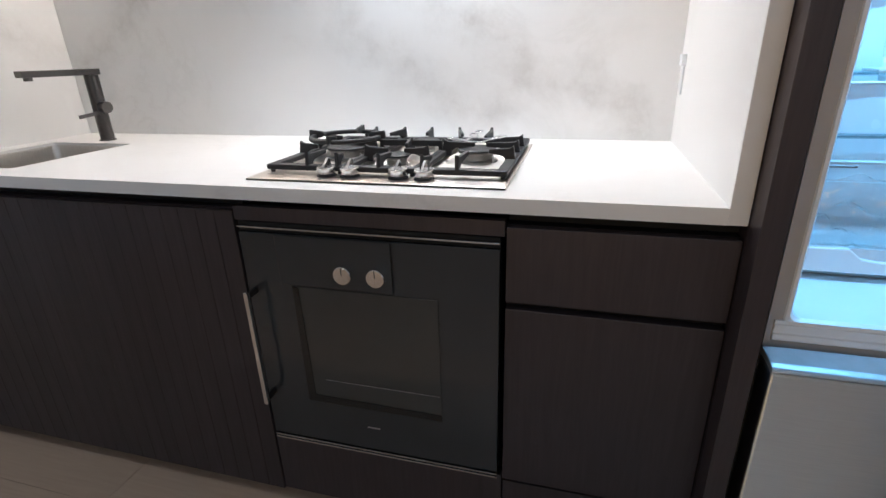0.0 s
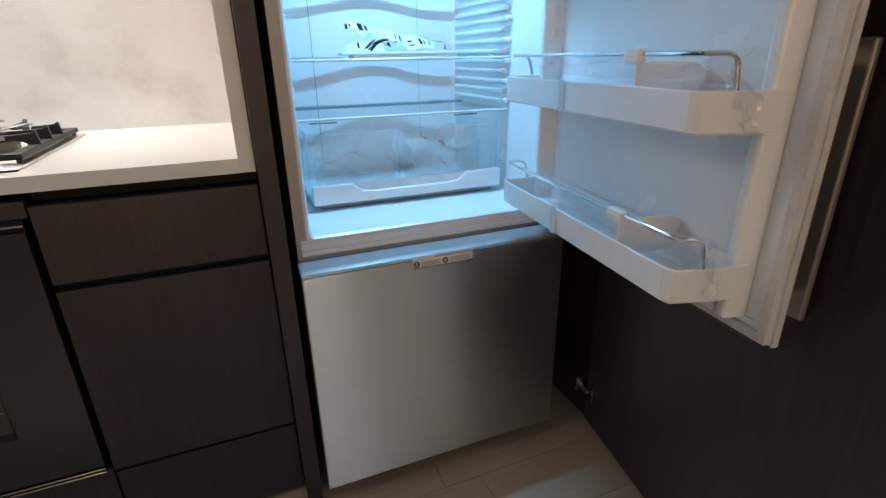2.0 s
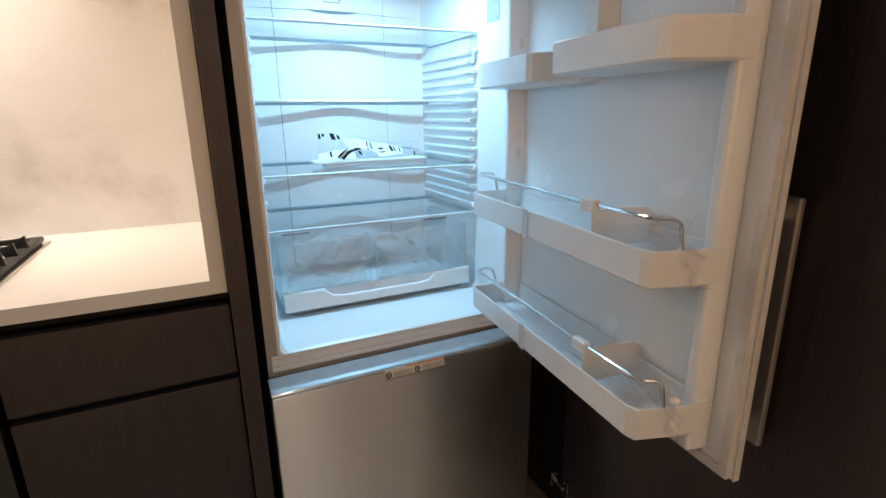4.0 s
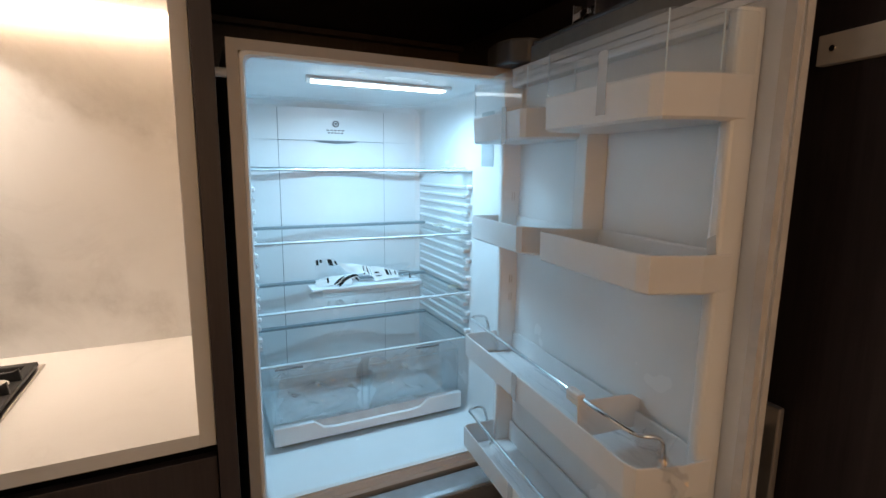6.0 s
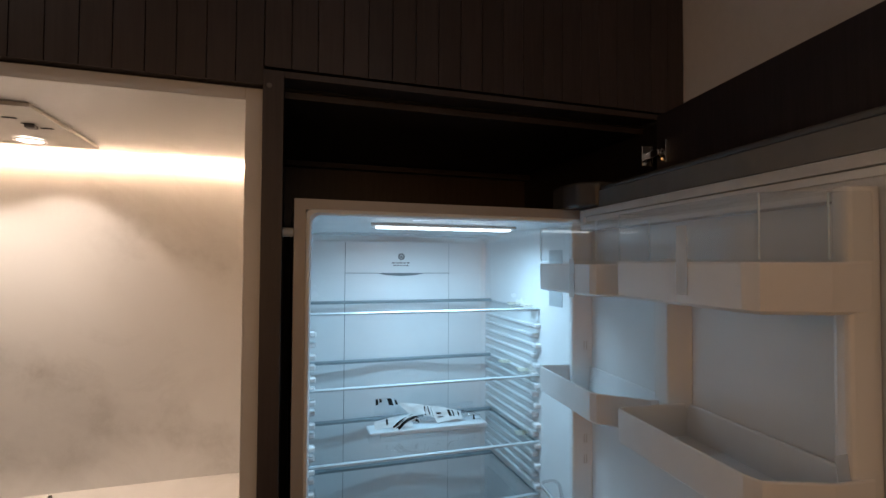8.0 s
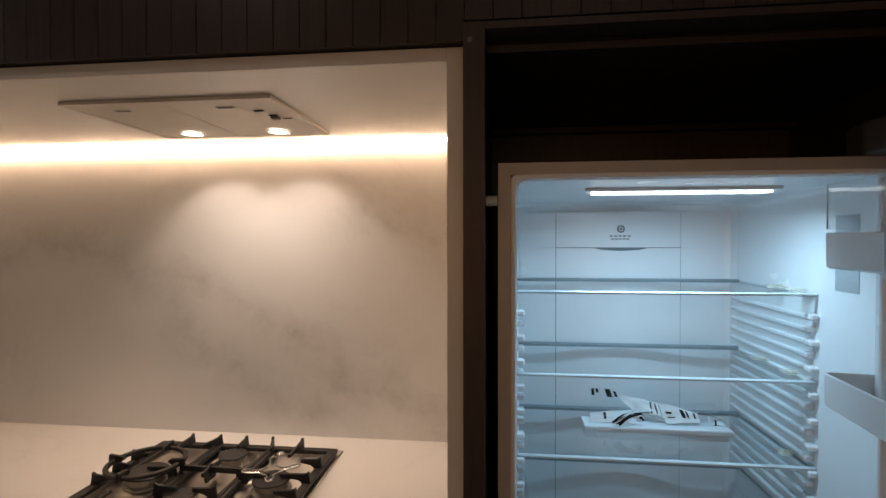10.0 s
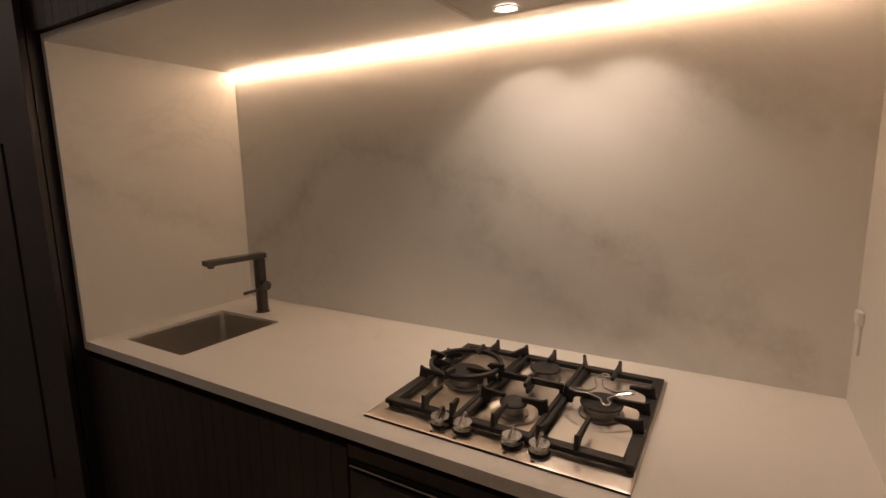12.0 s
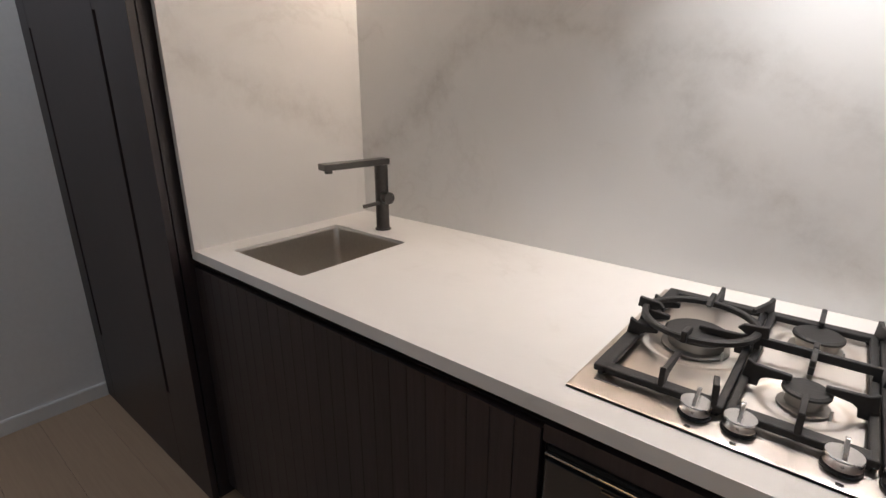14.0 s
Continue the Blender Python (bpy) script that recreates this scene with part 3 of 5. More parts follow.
for kx in (-0.796, -0.739, -0.625, -0.566):
    k = part("knob", lathe([(0.021, 0.016), (0.0215, 0.0175), (0.0215, 0.029), (0.0205, 0.0305), (0, 0.0305)], 36), STEEL, hob, "round steel control knob", True, pose(kx + 0.68, 0.101 - 0.316, -0.003))
    part("skirt", lathe([(0.0225, 0.0098), (0.0225, 0.011), (0.019, 0.012), (0.019, 0.016), (0, 0.016)], 32), IRON, k, "black plastic skirt", True)
    part("grip", prism([(-0.017, 0.0302), (0.019, 0.0302), (0.019, 0.034), (0.015, 0.047), (0.009, 0.047), (-0.012, 0.034)], -0.0028, 0.0028, "x", 0.0006, 1), CHROME, k, "raised finger grip")
    part("mark", box(-0.004, 0.004, -0.040, -0.034, 0.0096, 0.0099), DARK_GAP, k)
for (bx, by, br) in BURN:
    bn = part("burner", lathe([(br + 0.006, 0.0025), (br + 0.006, 0.006), (br - 0.004, 0.009), (br - 0.004, 0.022), (br + 0.001, 0.024), (br + 0.001, 0.0275), (0, 0.0275)], 40),
              plain("burner_alloy", (0.34, 0.33, 0.31), 0.4, 0.9, 0.1) if br == BURN[0][2] else bpy.data.materials["burner_alloy"], hob, "grey alloy burner", True, pose(bx, by, 0))
    part("cap", lathe([(br - 0.002, 0.0276), (br + 0.003, 0.0282), (br + 0.003, 0.032), (br - 0.001, 0.0345), (0, 0.0345)], 40), IRON, bn, "round black enamel cap", True)
    part("igniter", lathe([(0, 0.020), (0.0016, 0.020), (0.002, 0.018), (0.002, 0.004)], 10), GASKET, bn, m=pose(br * 0.75 + 0.012, -br * 0.5 - 0.006, 0))

FZ0, FZ1, TIP = 0.0135, 0.026, 0.050


def finger(parent, x, y, ang, length):
    """A pan-support finger that rises from the frame and points inwards, slimmer towards its tip."""
    out = [(0, FZ0), (0.001, FZ1), (0.004, TIP - 0.006), (0.005, TIP + 0.006), (0.009, TIP + 0.004), (0.016, TIP), (length, TIP - 0.003), (length, TIP - 0.012), (0.034, TIP - 0.017), (0.026, FZ1 + 0.002), (0.024, FZ0)]
    part("finger", prism(out, -0.0042, 0.0042, "x", 0.0012, 1), IRON, parent, m=pose(x, y, 0, 0, 0, ang))


def frame_bar(bm, x0, x1, y0, y1):
    box(x0, x1, y0, y1, FZ0, FZ1, 0.003, bm=bm, seg=2)


GY0, GY1 = 0.110 - 0.316, 0.540 - 0.316
spans = [(-0.956 + 0.68, -0.7625 + 0.68), (-0.7605 + 0.68, -0.5895 + 0.68), (-0.5875 + 0.68, -0.389 + 0.68)]
grates = []
for gi, (x0, x1) in enumerate(spans):
    bm = bmesh.new()
    lw = 0.024 if gi == 0 else 0.012
    rw = 0.024 if gi == 2 else 0.012
    frame_bar(bm, x0, x0 + lw, GY0, GY1)
    frame_bar(bm, x1 - rw, x1, GY0, GY1)
    frame_bar(bm, x0 + lw * 0.6, x1 - rw * 0.6, GY0, GY0 + 0.024)
    frame_bar(bm, x0 + lw * 0.6, x1 - rw * 0.6, GY1 - 0.024, GY1)
    for fx in (x0 + 0.010, x1 - 0.010):
        for fy in (GY0 + 0.01, GY1 - 0.01):
            lathe([(0.005, 0.0066), (0.005, FZ0 + 0.002)], 10, bm, (fx, fy, 0))
    g = part("pan_support", bm, IRON, hob, "black cast-iron pan support", m=pose(0, 0, 0))
    grates.append((g, x0, x1))
g, x0, x1 = grates[0]
bx, by = BURN[0][:2]
finger(g, bx, GY0, 0, 0.092)
finger(g, bx, GY1, 180, 0.090)
finger(g, x0, by - 0.066, -90, 0.055)
finger(g, x0, by + 0.005, -90, 0.055)
finger(g, x0, by + 0.075, -90, 0.055)
finger(g, x1, by, 90, 0.085)
finger(g, x1 - 0.012, GY0, 10, 0.05)
g, x0, x1 = grates[1]
finger(g, 0.005, GY0, 0, 0.080)
finger(g, 0.005, GY1, 180, 0.060)
finger(g, x0 + 0.004, GY1, 160, 0.075)
finger(g, x1 - 0.004, GY1, 200, 0.075)
finger(g, x1, -0.085, 90, 0.065)
finger(g, x0, -0.085, -90, 0.065)
bm = bmesh.new()
box(x0, x1, 0.018, 0.028, TIP - 0.016, TIP, 0.002, bm=bm)
for bxx in (x0 + 0.005, x1 - 0.005):
    box(bxx - 0.005, bxx + 0.005, 0.018, 0.028, FZ1 - 0.004, TIP - 0.014, 0.001, bm=bm)
part("cross_bar", bm, IRON, g, "black cast-iron cross bar")
finger(g, 0.005, 0.02, 0, 0.05)
finger(g, 0.005, 0.026, 180, 0.04)
g, x0, x1 = grates[2]
bx, by = BURN[3][:2]
finger(g, bx, GY0, 0, 0.105)
finger(g, bx, GY1, 180, 0.105)
finger(g, x0, by, -90, 0.085)
finger(g, x1, by + 0.085, 90, 0.062)
finger(g, x1, by - 0.085, 90, 0.062)
finger(g, x1, by, 90, 0.085)
finger(g, x0 + 0.012, GY0, -10, 0.05)

# wok ring on the large burner
at2 = (-0.680 + BURN[0][0], 0.316 + BURN[0][1], CT + TIP)
wok = thing("wok_ring", "round black cast-iron wok ring resting on the pan support", "wok ring", at2)
part("ring", lathe([(0.088, 0.002), (0.097, 0.002), (0.099, 0.004), (0.099, 0.011), (0.096, 0.013), (0.089, 0.013), (0.087, 0.011), (0.087, 0.004), (0.088, 0.002)], 56), IRON, wok, smooth=False)
for a in (0, 90, 180, 270):
    part("lug", prism([(0.062, 0.012), (0.070, 0.020), (0.108, 0.024), (0.110, 0.004), (0.092, 0.0022), (0.075, 0.004)], -0.0045, 0.0045, "x", 0.001, 1), IRON, wok, m=pose(0, 0, 0, 0, 0, a))

# wire trivet on the other large burner
at2 = (-0.68 + BURN[3][0], 0.316 + BURN[3][1], CT + TIP)
tri = thing("wire_trivet", "small bent chrome wire trivet resting on the pan support", "trivet", at2)
pts = []
for k in range(4):
    a = radians(20 + 90 * k)
    for da, r in ((-38, 0.026), (-14, 0.030), (-8, 0.066), (0, 0.074), (8, 0.066), (14, 0.030)):
        b = a + radians(da)
        pts.append((r * math.cos(b), r * math.sin(b), 0.0035 + (0.006 if r > 0.05 else 0.0)))
part("wire", tube(bent(pts + pts[:1], 0.012, 3), 0.0023, 8), CHROME, tri, smooth=True)
part("wire_loop", tube([(0.030 * math.cos(radians(110)) + 0.009 * math.cos(t * 0.524), 0.078 + 0.009 * math.sin(t * 0.524), 0.014) for t in range(12)], 0.0022, 8, True), CHROME, tri, smooth=True)

# ---- extractor and niche light ----
at = (-0.666, 0.3425, NTOP + 0.004)
hood = thing("extractor_hood", "flush cream extractor panel with two glowing round lamps", "extractor hood", at)
CREAM = plain("cream_enamel", (0.62, 0.59, 0.54), 0.42, vary=0.03)
part("frame_plate", holed([(-0.259, -0.192), (0.258, -0.192), (0.258, 0.192), (-0.259, 0.192)], [(-0.242, -0.158), (0.152, -0.158), (0.152, 0.176), (-0.242, 0.176)], -0.014, -0.0055), CREAM, hood)
part("filter_panel", box(-0.241, -0.0155, -0.157, 0.175, -0.0136, -0.004, 0.0008), CREAM, hood, "cream filter panel")
part("filter_panel", box(-0.0140, 0.151, -0.157, 0.175, -0.0136, -0.004, 0.0008), CREAM, hood, "cream filter panel")
for lx in (-0.143, 0.119):
    part("latch", box(lx - 0.022, lx + 0.022, -0.138, -0.126, -0.0155, -0.0137, 0.0005), CREAM, hood, "small cream slide latch")
    part("latch_slot", box(lx - 0.018, lx + 0.018, -0.1345, -0.1295, -0.0162, -0.0156), DARK_GAP, hood, "dark latch slot")
for lx in (-0.800, -0.536):
    lm = part("lamp", lathe([(0.034, -0.0158), (0.034, -0.0185), (0.031, -0.0195), (0.027, -0.0172)], 36), CHROME, hood, "chrome lamp ring", True, pose(lx + 0.666, 0.47 - 0.3425, 0))
    part("lens", lathe([(0, -0.0176), (0.027, -0.0174), (0.027, -0.0160)], 30), HOOD_LED, lm, "glowing warm lamp lens")
for sx, sy in ((0.185, -0.098), (0.200, -0.055), (0.222, -0.020)):
    part("switch_slot", box(sx - 0.012, sx + 0.012, sy - 0.004, sy + 0.004, -0.0166, -0.0155, 0.0004), DARK_GAP, hood, "dark switch slot")
part("switch_slider", box(0.192, 0.212, -0.054, -0.034, -0.024, -0.0158, 0.002), GREY_METAL, hood, "dark slide switch")

at = (-1.078, BACK - 0.013, NTOP)
strip = thing("led_strip", "long warm white LED strip along the back of the niche head", "strip light", at)
part("diffuser", prism([(-0.006, -0.0005), (-0.006, -0.004), (-0.004, -0.006), (0.004, -0.006), (0.006, -0.004), (0.006, -0.0005)], LEFT + 0.002 - at[0], RIGHT - 0.002 - at[0], "x"), LED, strip, "glowing warm diffuser")

at = (-0.0, 0.61, 1.07)
sock = thing("wall_switch", "slim white switch with a white pull on the stone panel", "switch", at)
part("plate", box(-0.012, -0.0005, -0.008, 0.028, 0.060, 0.090, 0.002), WHITE_PLASTIC, sock)
part("pull", box(-0.005, -0.0005, 0.004, 0.016, -0.012, 0.0595, 0.001), WHITE_PLASTIC, sock, "slim white pull")

# ---- tall units ----
at = (-2.69, 0.3, 0)
tall = thing("tall_cabinet", "tall dark-stained cabinet with two slim upright handle slots", "tall cabinet", at)
part("carcass", box(LWALL + 0.002, -2.192, -0.030, 0.79, 0.0, 2.59, at=at), DARK_WOOD, tall)
TX0, TX1 = LWALL + 0.002, -2.192
GA, GB, GW = -3.110, -2.428, 0.024
cuts = [TX0, GA - GW / 2, GA + GW / 2, GB - GW / 2, GB + GW / 2, TX1]
for i in (0, 2, 4):
    part("door_panel", box(cuts[i], cuts[i + 1], PROUD, -0.034, 0.0, 2.59, 0.0008, at), DARK_WOOD, tall, "flat dark veneer door panel")
for i in (1, 3):
    for z0, z1 in ((0.0, 0.345), (1.60, 2.59)):
        part("slot_filler", box(cuts[i] + 0.0003, cuts[i + 1] - 0.0003, PROUD + 0.0006, -0.034, z0, z1, at=at), DARK_WOOD, tall)
for gx in (GA, GB):
    part("slot_liner", box(gx - GW / 2, gx + GW / 2, -0.0345, -0.0325, 0.345, 1.60, at=at), DARK_GAP, tall, "black handle slot")

at = (-0.6, 0.3, 1.93)
upper = thing("upper_cabinet", "run of dark-stained overhead cabinets faced with grooved vertical boards", "upper cabinet", at)
part("carcass", box(-2.188, RWALL - 0.002, 0.0035, 0.79, 1.93, 2.59, at=at), DARK_WOOD, upper)
groove_boards(upper, -2.188, 0.0335, -0.018, 0.003, 1.931, 2.585, at)
groove_boards(upper, 0.0340, RWALL - 0.004, -0.018, 0.003, 1.967, 2.585, at)
# black strip put in to darken the shaded gap below the boards
part("gap_shade_strip", box(0.0340, RWALL - 0.004, 0.0005, 0.0030, 1.931, 1.966, at=at), DARK_GAP, upper, "black strip for the shaded gap over the fridge")

at = (0.48, 0.3, 0)
bay = thing("fridge_housing", "dark-stained open housing built round the fridge", "fridge housing", at)
part("side_panel", box(0.0335, 0.071, PROUD, 0.0002, 0.0, 1.948, 0.001, at), DARK_WOOD, bay)
part("side_panel", box(0.0335, 0.071, 0.0004, 0.79, 0.0, 1.928, 0.001, at), DARK_WOOD, bay)
part("side_panel", box(0.926, 0.96, PROUD, 0.79, 0.0, 1.928, 0.001, at), DARK_WOOD, bay)
part("top_panel", box(0.0715, 0.9255, 0.0004, 0.79, 1.914, 1.928, 0.001, at), DARK_WOOD, bay)
part("head_rail", box(0.0715, 0.9255, PROUD, 0.0002, 1.935, 1.948, 0.001, at), DARK_WOOD, bay)
part("back_panel", box(0.0715, 0.9255, 0.64, 0.66, 0.0, 1.911, at=at), DARK_WOOD, bay)
part("back_rail", box(0.0715, 0.9255, 0.60, 0.639, 1.895, 1.911, at=at), DARK_WOOD, bay)
part("filler", box(0.9605, RWALL - 0.002, -0.03, 0.0, 0.0, 1.928, at=at), DARK_WOOD, bay)
part("screw_cap", lathe([(0, 0.0012), (0.0042, 0.0012), (0.005, 0.0)], 16), GREY_METAL, bay, "grey screw cap", True, pose(0.045 - 0.48, PROUD - 0.3 - 0.0002, 1.918, 90, 0, 0))
part("bumper", lathe([(0, 0.0), (0.009, 0.0), (0.009, 0.020), (0, 0.020)], 20), plain("pale_grey_plastic", (0.55, 0.55, 0.54), 0.5), bay, "pale grey plastic bumper", True, pose(0.0715 - 0.48, -0.02 - 0.3, 1.648, 0, 90, 0))

# open housing door
hd = thing("housing_door", "tall flat dark-stained housing door standing open beside the fridge", "cabinet door", (0.924, -0.062, 0))
hd.rotation_euler = (0, 0, radians(80.5))
part("leaf", box(-0.855, -0.004, -0.01, 0.012, 0.012, 1.940, 0.001), DARK_WOOD, hd)
for hz in (0.134, 1.847):
    hg = part("hinge", lathe([(0, 0.0), (0.0175, 0.0), (0.0175, 0.0015), (0.013, 0.0030), (0, 0.0030)], 28), CHROME, hd, "bright metal cup hinge", True, pose(-0.036, 0.0122, hz, -90, 0, 0))
    part("arm", prism([(-0.004, -0.007), (0.014, -0.010), (0.048, -0.007), (0.052, 0.0), (0.048, 0.007), (0.014, 0.010), (-0.004, 0.007)], 0.012, 0.020, "z", 0.002, 2), CHROME, hg)
    part("link", box(-0.006, 0.008, -0.006, 0.006, 0.002, 0.014, 0.001), CHROME, hg)
    part("plate", box(0.044, 0.047, -0.024, 0.024, 0.003, 0.030, 0.001), CHROME, hg)
    part("flange", box(-0.019, -0.0165, -0.026, 0.026, 0.001, 0.010, 0.0008), CHROME, hg)
rail = part("rail", box(-0.84, -0.61, 0.0122, 0.026, 1.616, 1.655, 0.001), plain("cream_painted_rail", (0.66, 0.62, 0.57), 0.5), hd, "short cream-white rail screwed to the door")
part("screw", lathe([(0, 0.0012), (0.004, 0.001), (0.0045, 0)], 14), STEEL, rail, m=pose(-0.630, 0.0262, 1.636, -90, 0, 0))

# unseen recessed ceiling downlights over the room, added to carry the overhead fill
DISC = glow("unseen_downlight_disc", (1.0, 0.93, 0.85), 6)
first = None
for lx, ly, watts in DOWN:
    if first is None:
        first = thing("ceiling_downlight", "unseen added ceiling downlight, small and round with a white rim", "downlight", (lx, ly, 2.6), "downlights in the ceiling")
        part("rim", lathe([(0.062, -0.0005), (0.062, -0.004), (0.058, -0.007), (0.049, -0.006), (0.047, -0.003), (0.047, -0.0005)], 32), WHITE_PLASTIC, first, smooth=True)
        part("lens", lathe([(0, -0.0035), (0.0465, -0.0035), (0.0465, -0.0008)], 28), DISC, first, "glowing round lens")
    else:
        copy_thing(first, pose(lx, ly, 2.6))

# ---- fridge-freezer ----
FA = (0.4335, 0.3, 0.0)
FX0, FX1 = 0.093, 0.774          # cabinet
LX0, LX1, LZ0, LZ1, LB = 0.123, 0.745, 0.7275, 1.689, 0.556   # liner
fridge = thing("fridge_freezer", "stainless steel fridge-freezer with its upper door open and lit inside", "fridge", FA)


def fpart(name, bm, material, label="", parent=fridge, smooth=False):
    bmesh.ops.translate(bm, vec=(-FA[0], -FA[1], -FA[2]), verts=bm.verts[:])
    return part(name, bm, material, parent, label, smooth)


CAB = plain("warm_grey_sheet_metal", (0.42, 0.40, 0.385), 0.42, 0.2, 0.03)
for name, a in (("side_wall", (FX0, LX0 - 0.008, 0, 0.62, 0.06, 1.717)), ("side_wall", (LX1 + 0.008, FX1, 0, 0.62, 0.06, 1.717)), ("roof", (LX0 - 0.008, LX1 + 0.008, 0, 0.62, LZ1 + 0.006, 1.717)),
                ("freezer_box", (LX0 - 0.008, LX1 + 0.008, 0.0, 0.62, 0.06, 0.70)), ("rear_wall", (LX0 - 0.008, LX1 + 0.008, LB + 0.006, 0.62, 0.70, LZ1 + 0.006))):
    fpart(name, box(*a), CAB, "warm grey sheet metal")


def liner_shell():
    """The moulded inside: rounded inner corners, open to the front, with a flat lip round the mouth."""
    loops = []
    for y, inset, r in ((0.0, -0.008, 0.012), (-0.003, -0.006, 0.012), (-0.003, 0.0, 0.014), (0.004, 0.004, 0.018), (LB - 0.03, 0.008, 0.025), (LB - 0.005, 0.014, 0.03), (LB, 0.03, 0.03)):
        loops.append([(x, y, z) for x, z in rounded(LX0 + inset, LX1 - inset, LZ0 + inset, LZ1 - inset, r, 5)])
    b = loft(loops)
    bmesh.ops.reverse_faces(b, faces=b.faces[:])
    return b


fpart("liner", liner_shell(), LINER, "glossy white moulded liner", smooth=False)
fpart("sill", prism([(-0.001, 0.686), (-0.006, 0.690), (-0.006, 0.700), (-0.0025, 0.702), (-0.0025, 0.709), (-0.006, 0.711), (-0.006, 0.7185), (-0.0025, 0.720), (-0.0025, 0.7235), (-0.005, 0.7245), (-0.005, 0.7275), (0.0, 0.7275), (0.0, 0.686)], LX0 - 0.02, LX1 + 0.02, "x"), WHITE_PLASTIC, "white ridged sill under the compartment")
# cold-air panel on the back wall, gently bowed forward
CX0, CX1, CM = 0.256, 0.597, 0.4265


def bow(x):
    return 0.026 * 0.5 * (1 + math.cos(2 * math.pi * (x - CM) / 0.52)) if abs(x - CM) < 0.26 else 0.0


def bowed(x0, x1, z0, z1, lift=0.0, n=20):
    """A thin upright panel that follows the bow of the back wall."""
    b = bmesh.new()
    cols = []
    for i in range(n + 1):
        x = x0 + (x1 - x0) * i / n
        y = LB - 0.003 - lift - bow(x)
        cols.append([b.verts.new((x, y, z0)), b.verts.new((x, y, z1)), b.verts.new((x, LB + 0.001, z1)), b.verts.new((x, LB + 0.001, z0))])
    for a, c in zip(cols, cols[1:]):
        for k in range(4):
            b.faces.new((a[k], a[(k + 1) % 4], c[(k + 1) % 4], c[k]))
    b.faces.new(cols[0])
    b.faces.new(cols[-1][::-1])
    bmesh.ops.recalc_face_normals(b, faces=b.faces[:])
    return b


SLOT = plain("slot_grey", (0.16, 0.19, 0.21), 0.5)
fpart("air_panel", bowed(LX0 + 0.03, LX1 - 0.03, 0.765, 1.5555), LINER, "white bowed back panel", smooth=True)
fpart("air_panel", bowed(LX0 + 0.03, LX1 - 0.03, 1.5572, 1.655), LINER, "white bowed upper back panel", smooth=True)
fpart("duct_slot", prism([(0.352, 1.5572), (0.510, 1.5572), (0.48, 1.5505), (0.43, 1.5475), (0.38, 1.5505)], LB - 0.0300, LB - 0.0200, "y"), SLOT, "dark curved air slot")
fpart("panel_joint", bowed(CX0, CX1, 1.5558, 1.5569, 0.0003), SLOT, "thin dark panel joint")
fpart("panel_joint", bowed(CX0 - 0.0008, CX0 + 0.0008, 0.765, 1.653, 0.0005, 2), SLOT, "thin dark panel joint")
fpart("panel_joint", bowed(CX1 - 0.0004, CX1 + 0.0004, 0.765, 1.653, 0.0004, 2), SLOT, "thin dark panel joint")
BADGE_Y = LB - 0.003 - bow(0.431)
fpart("badge", tube([(0.431 + 0.0085 * math.cos(k * 0.2618), BADGE_Y - 0.0008, 1.609 + 0.0085 * math.sin(k * 0.2618)) for k in range(24)], 0.0022, 6, True), GREY_METAL, "round grey ring emblem")
fpart("badge_dot", box(0.4275, 0.4345, BADGE_Y - 0.001, BADGE_Y + 0.0005, 1.6055, 1.6125, 0.0004), GREY_METAL, "small grey emblem centre")
for z, w in ((1.589, 0.030), (1.581, 0.026)):
    for k in range(5):
        fpart("print_bar", box(0.431 - w + k * 2 * w / 5, 0.431 - w + (k + 0.72) * 2 * w / 5, BADGE_Y - 0.0005, BADGE_Y + 0.001, z - 0.0018, z + 0.0018), GREY_METAL, "small grey print")
# lamp in the roof of the compartment
fpart("lamp", prism([(0.268, 0.135), (0.645, 0.135), (0.632, 0.205), (0.281, 0.205)], LZ1 - 0.012, LZ1 - 0.003, "z", 0.002, 1), plain("lamp_housing", (0.75, 0.77, 0.78), 0.3), "pale lamp housing")
fpart("diffuser", prism([(0.281, 0.146), (0.632, 0.146), (0.628, 0.176), (0.286, 0.176)], LZ1 - 0.0165, LZ1 - 0.0121, "z", 0.001, 1), FRIDGE_LED, "glowing cool white diffuser")
# shelf runners: stepped ribs on both side walls
rib = prism([(0.215, 0), (0.545, 0), (0.545, 0.010), (0.215, 0.010), (0.211, 0.005)], 0, 0.011, "z", 0.003, 1)
for v in rib.verts:
    v.co = (v.co.y, v.co.x, v.co.z)
rib_mesh = None
knob_mesh = None
zs = [0.985 + 0.0268 * k for k in range(17)]
for side in (0, 1):
    for k, z in enumerate(zs):
        x = LX1 - 0.0165 if side else LX0 + 0.006
        if rib_mesh is None:
            ob = fpart("runner", rib, LINER)
            rib_mesh = ob.data
            ob.location = (x, 0, z)
            kb = fpart("runner_end", box(0.0, 0.020, 0.180, 0.202, 0.0, 0.013, 0.003, seg=1), LINER)
            knob_mesh = kb.data
            kb.location = (x - 0.007, 0, z)
            continue
        ob = new("runner", rib_mesh)
        ob.parent = fridge
        ob.location = (x, 0, z)
        ob = new("runner_end", knob_mesh)
        ob.parent = fridge
        ob.location = (x - (0.007 if side else -0.001), 0.014 * (k % 2), z)


